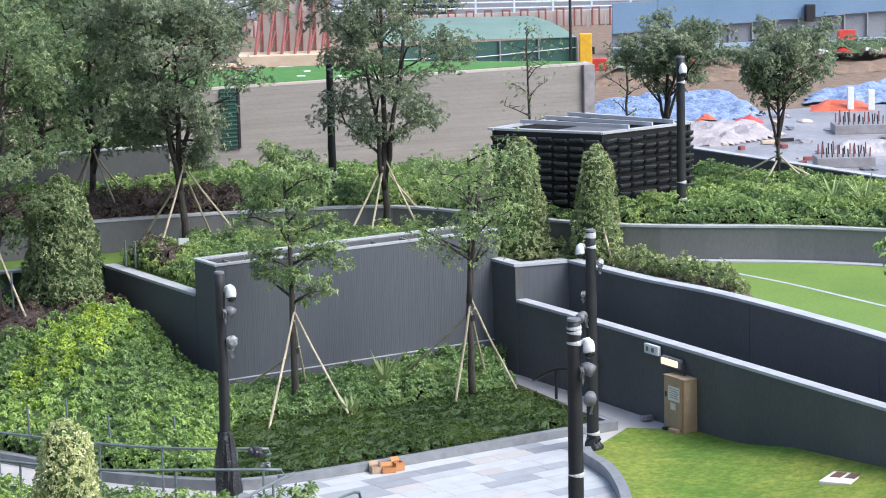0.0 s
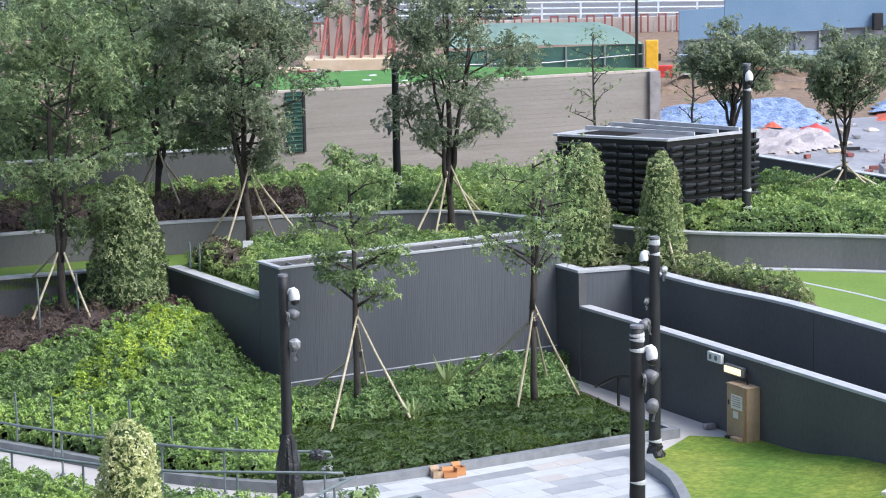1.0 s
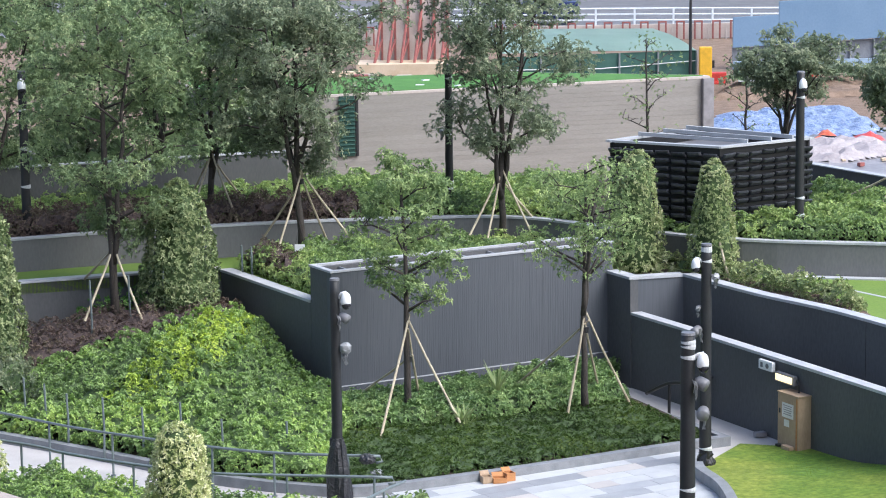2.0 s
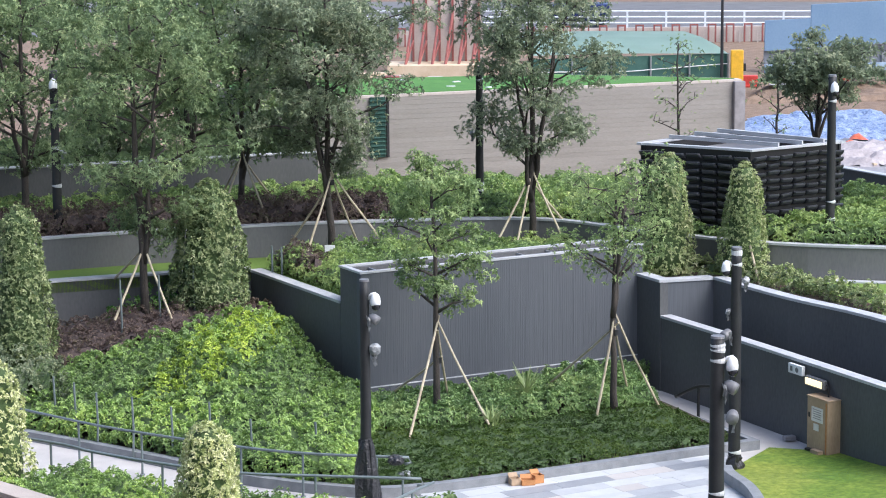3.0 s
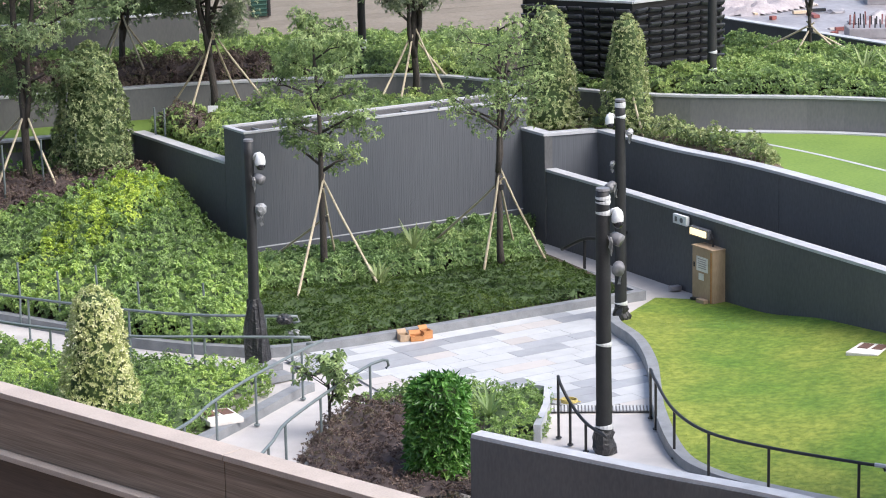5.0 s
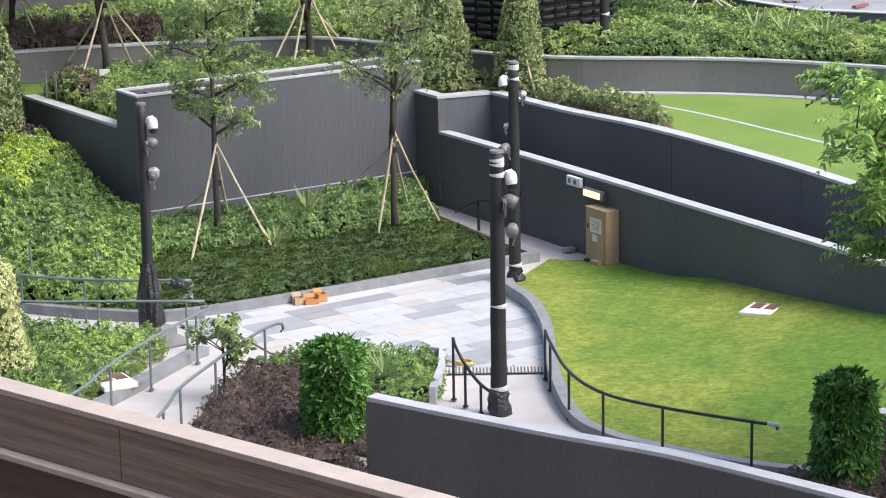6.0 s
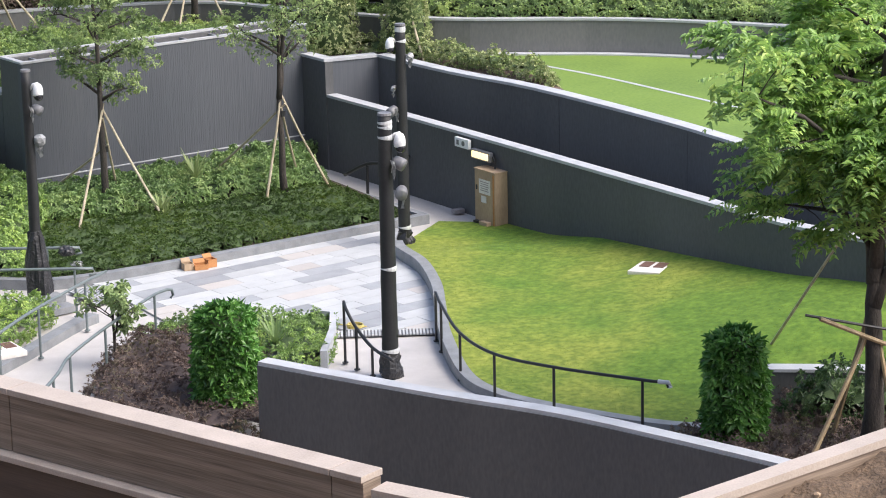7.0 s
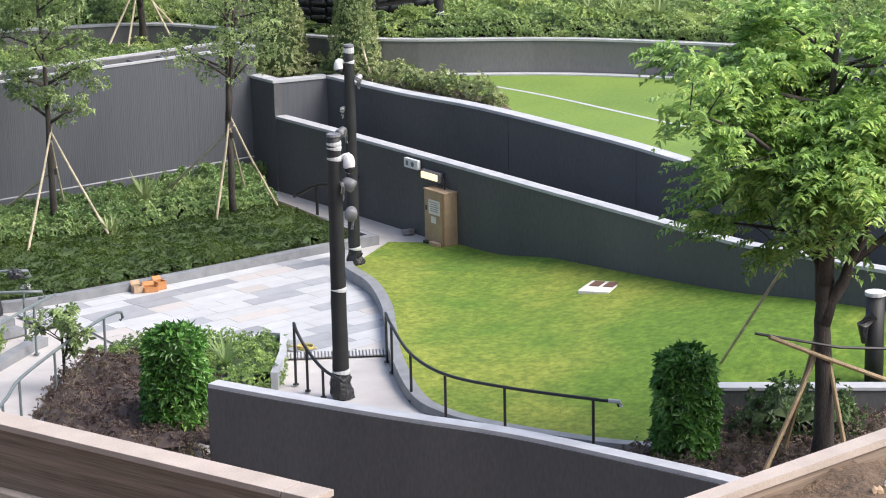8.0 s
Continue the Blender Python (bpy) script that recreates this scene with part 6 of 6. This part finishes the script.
cable = thing("ground_cable", "thin dark cable lying on the ramp", "cable")
part("cable", tube_bm(smooth_path([(-7.6, 46.9, 0.005), (-6.4, 46.15, 0.005), (-5.4, 45.55, 0.005), (-4.8, 45.3, 0.005), (-4.2, 45.05, 0.01)], 5), 0.014, 6), M_BLACK, cable, "", True)


def crumpled_bag(at, r, mat, label, seed):
    rg = random.Random(seed)
    bm = bmesh.new()
    bmesh.ops.create_icosphere(bm, subdivisions=3, radius=r)
    for v in bm.verts:
        v.co = v.co * rg.uniform(0.8, 1.15)
        v.co.z = max(v.co.z * 0.7, -r * 0.45)
    t = thing("plastic_bag", label, "bag", "plastic bags", at)
    part("bag", bm, mat, t)


crumpled_bag((-3.6, 45.75, 0.79), 0.16, M_BAG, "black plastic bag slung over a handrail", 1)
crumpled_bag((-3.5, 46.75, 0.25), 0.13, M_WRAP, "pale grey plastic bag on the groundcover", 2)
step = thing("stone_step", "two grey stone steps at the foot of a camera pole", "steps", at=(-3.75, 44.35, 0.0), rz=35)
part("step", box_bm((0.7, 0.35, 0.12), Matrix.Translation((0, 0, 0.05)), 0.01), M_KERB, step)
part("step", box_bm((0.7, 0.35, 0.14), Matrix.Translation((0, 0.36, 0.16)), 0.01), M_KERB, step)
o = tagged(part("litter_scrap", box_bm((0.07, 0.05, 0.03), Matrix(), 0.008), M_PAPER), "small pale scrap lying on the lawn", "litter")
o.matrix_world = pose(3.14, 45.98, lawn_at(3.14, 45.98) + 0.018, 0, 0, 40)

# drain grates of slotted stone
for x, y, z, rz, n in ((2.15, 42.15, 0.018, -2, 32), (-3.2, 45.75, 0.032, 38, 12), (-3.03, 45.38, 0.032, 38, 12), (-2.86, 45.0, 0.032, 38, 12)):
    t = thing("drain_grate", "slotted pale stone drain grate across the path", "drain grate", "drain grates", (x, y, z), rz)
    for i in range(n):
        part("slat", box_bm((0.034, 0.34, 0.025), Matrix.Translation(((i - n / 2) * 0.06, 0, 0.0)), 0.003), M_TILE_W, t)
    part("channel", box_bm((n * 0.06, 0.3, 0.012), Matrix.Translation((-0.03, 0, -0.012))), M_ROAD, t)
# white edging lines on the terrace lawn
edge = smooth_path([(6.24, 54.8), (7.46, 53.1), (8.75, 50.9), (9.68, 49.3), (12, 45.3)], 4)
tagged(part("trim", band_bm(edge, -0.05, 0.05, T0 - 0.05, T0 + 0.006), M_COPING), "thin white edging strip across the lawn", "edging", kind="structure")
tagged(part("trim", band_bm([p for p in BAND if p[0] > 4.5], -0.3, -0.03, T0 - 0.05, T0 + 0.03), M_COPING), "pale stone margin at the foot of the curved wall", "edging", kind="structure")


# ---- brown stone parapet and planter below the eye ----
def parapet():
    a, b = Vector((-7.2, 23.95)), Vector((0.73, 16.79))
    d = (b - a).normalized()
    t = thing("stone_parapet", "brown striped stone parapet with pale pink coping", "parapet")
    t.matrix_world = Matrix.Translation((a.x, a.y, 0)) @ Matrix.Rotation(math.atan2(d.y, d.x), 4, "Z")
    ln, z = (b - a).length, 6.5
    ends = [0.0, 3.9, ln - 3.62, ln - 0.3, ln]
    for x0, x1 in zip(ends, ends[1:]):
        part("coping_slab", box_bm((x1 - x0 - 0.008, 0.24, 0.05), Matrix.Translation(((x0 + x1) / 2, 0.0, z - 0.025)), 0.006), M_STONE_TOP, t)
        part("stone_panel", box_bm((x1 - x0 - 0.01, 0.2, 0.47), Matrix.Translation(((x0 + x1) / 2, 0.0, z - 0.29)), 0.006), M_STONE, t, "brown stone panel with horizontal grain")
    part("ledge", box_bm((ln, 0.3, 0.05), Matrix.Translation((ln / 2, -0.05, z - 0.555)), 0.008), M_STONE_TOP, t, "pale stone ledge")
    part("lower_wall", box_bm((ln, 0.24, 7.4), Matrix.Translation((ln / 2, 0.0, z - 4.28))), M_STONE_DK, t, "dark brown stone wall")
    u = thing("planter", "roof planter with pale stone coping and bare brown soil", "planter")
    corner = (2.35, 15.69)
    p1 = [(0.83, 16.82), corner]
    p2 = [corner, (3.2, 16.3), (5.1, 17.66), (9.5, 20.8)]
    part("coping_slab", band_bm(p1, -0.2, 0.0, z - 0.14, z - 0.08), M_STONE_TOP, u, "pale stone coping")
    part("coping_slab", band_bm(p2, -0.16, 0.0, z - 0.06, z), M_STONE_TOP, u, "pale stone coping")
    part("outer_wall", band_bm(p2, -0.14, -0.03, -1.5, z - 0.061), M_STONE, u, "brown stone planter wall")
    part("outer_wall", band_bm(p1, -0.16, -0.03, -1.5, z - 0.141), M_STONE, u, "brown stone planter wall")
    soil = [(2.5, 15.45), (3.3, 16.1), (5.2, 17.5), (9.6, 20.6), (12, 17), (6, 12), (3, 13.5)]

    def sz(X, Y):
        return z - 0.19 + 0.1 * lumps(X, Y, 5, 1.2) + 0.03 * lumps(X, Y, 6, 0.15)

    g = grid_sheet("soil", soil, sz, 0.05, M_PLANTER, "dry brown soil with rubble", "soil")
    g.parent = u
    del g["kind"], g["category"]
    rg = random.Random(3)
    for i in range(150):
        x = rg.uniform(3.0, 6.8)
        y = rg.uniform(14.3, 17.6)
        if y > 15.5 + (x - 2.5) * 0.72:
            continue
        r = rg.uniform(0.012, 0.045)
        bm = bmesh.new()
        bmesh.ops.create_icosphere(bm, subdivisions=1, radius=r)
        for v in bm.verts:
            v.co *= rg.uniform(0.7, 1.25)
        bmesh.ops.translate(bm, vec=(x, y, float(sz(np.array([x]), np.array([y]))[0]) + r * 0.3), verts=bm.verts)
        part("stone", bm, rg.choice([M_CONC, M_EARTH, M_CARD]), u)


parapet()


# ---- plaza paving, slab by slab ----
def clip(poly, x0, x1, y0, y1):
    for ax, lim, keep in ((0, x0, 1), (0, x1, -1), (1, y0, 1), (1, y1, -1)):
        out = []
        for p, q in zip(poly, poly[1:] + poly[:1]):
            a, b = (p[ax] - lim) * keep, (q[ax] - lim) * keep
            if a >= 0:
                out.append(p)
            if a * b < 0:
                s = a / (a - b)
                out.append((p[0] + (q[0] - p[0]) * s, p[1] + (q[1] - p[1]) * s))
        poly = out
        if len(poly) < 3:
            return []
    return poly


def paving():
    k = [p for p in KERB if p[0] > -3.4 and p[0] < 3.0]
    le = [p for p in LAWN_EDGE if 42.3 < p[1] < 48.6]
    out = k + [(3.1, 49.4)] + le + [(1.5, 42.4), (0.9, 42.9), (-0.6, 43.1), (-1.6, 43.2), (-2.3, 44.6)]
    ang = radians(33)
    c, s_ = math.cos(ang), math.sin(ang)
    loc = [(p[0] * c + (p[1] - 46) * s_, -p[0] * s_ + (p[1] - 46) * c) for p in out]
    area = sheet("plaza", out, -0.006, M_GROUT, "granite paved plaza in white and grey slabs", "pavement", 0.02)
    rg = random.Random(6)
    W = 0.4
    y = min(p[1] for p in loc)
    while y < max(p[1] for p in loc):
        x = min(p[0] for p in loc) - rg.uniform(0, 1)
        while x < max(p[0] for p in loc):
            ln = rg.choice((0.6, 0.8, 1.2, 1.2))
            poly = clip(loc, x, x + ln - 0.008, y, y + W - 0.008)
            r = rg.random()
            if len(poly) >= 3:
                ar = abs(sum(p[0] * q[1] - q[0] * p[1] for p, q in zip(poly, poly[1:] + poly[:1]))) / 2
                if ar > 0.01:
                    h = 0.012 + rg.uniform(-0.001, 0.001)
                    w = [(p[0] * c - p[1] * s_, p[0] * s_ + p[1] * c + 46) for p in poly]
                    bm = bmesh.new()
                    lo, hi = [bm.verts.new((*p, -0.005)) for p in w], [bm.verts.new((*p, h)) for p in w]
                    bm.faces.new(hi)
                    for i in range(len(w)):
                        bm.faces.new((lo[i], lo[(i + 1) % len(w)], hi[(i + 1) % len(w)], hi[i]))
                    part("slab", bm, M_TILE_G if r < 0.27 else M_TILE_P if r < 0.42 else M_TILE_W, area)
            x += ln
        y += W


paving()


# ---- the house that the view is taken from, behind and beside the eye ----
def viewing_house():
    t = thing("viewing_house", "tall pale apartment block with rows of windows", "apartment block")
    part("wall", box_bm((64, 16, 52), Matrix.Translation((-27, -10.5, 24.4))), M_BEIGE, t)
    for fl in range(12):
        for i in range(14):
            x = -56 + i * 4.4
            part("window", box_bm((2.4, 0.1, 1.7), Matrix.Translation((x, -2.46, 2.0 + fl * 3.6))), M_LENS, t, "dark window glass")


viewing_house()
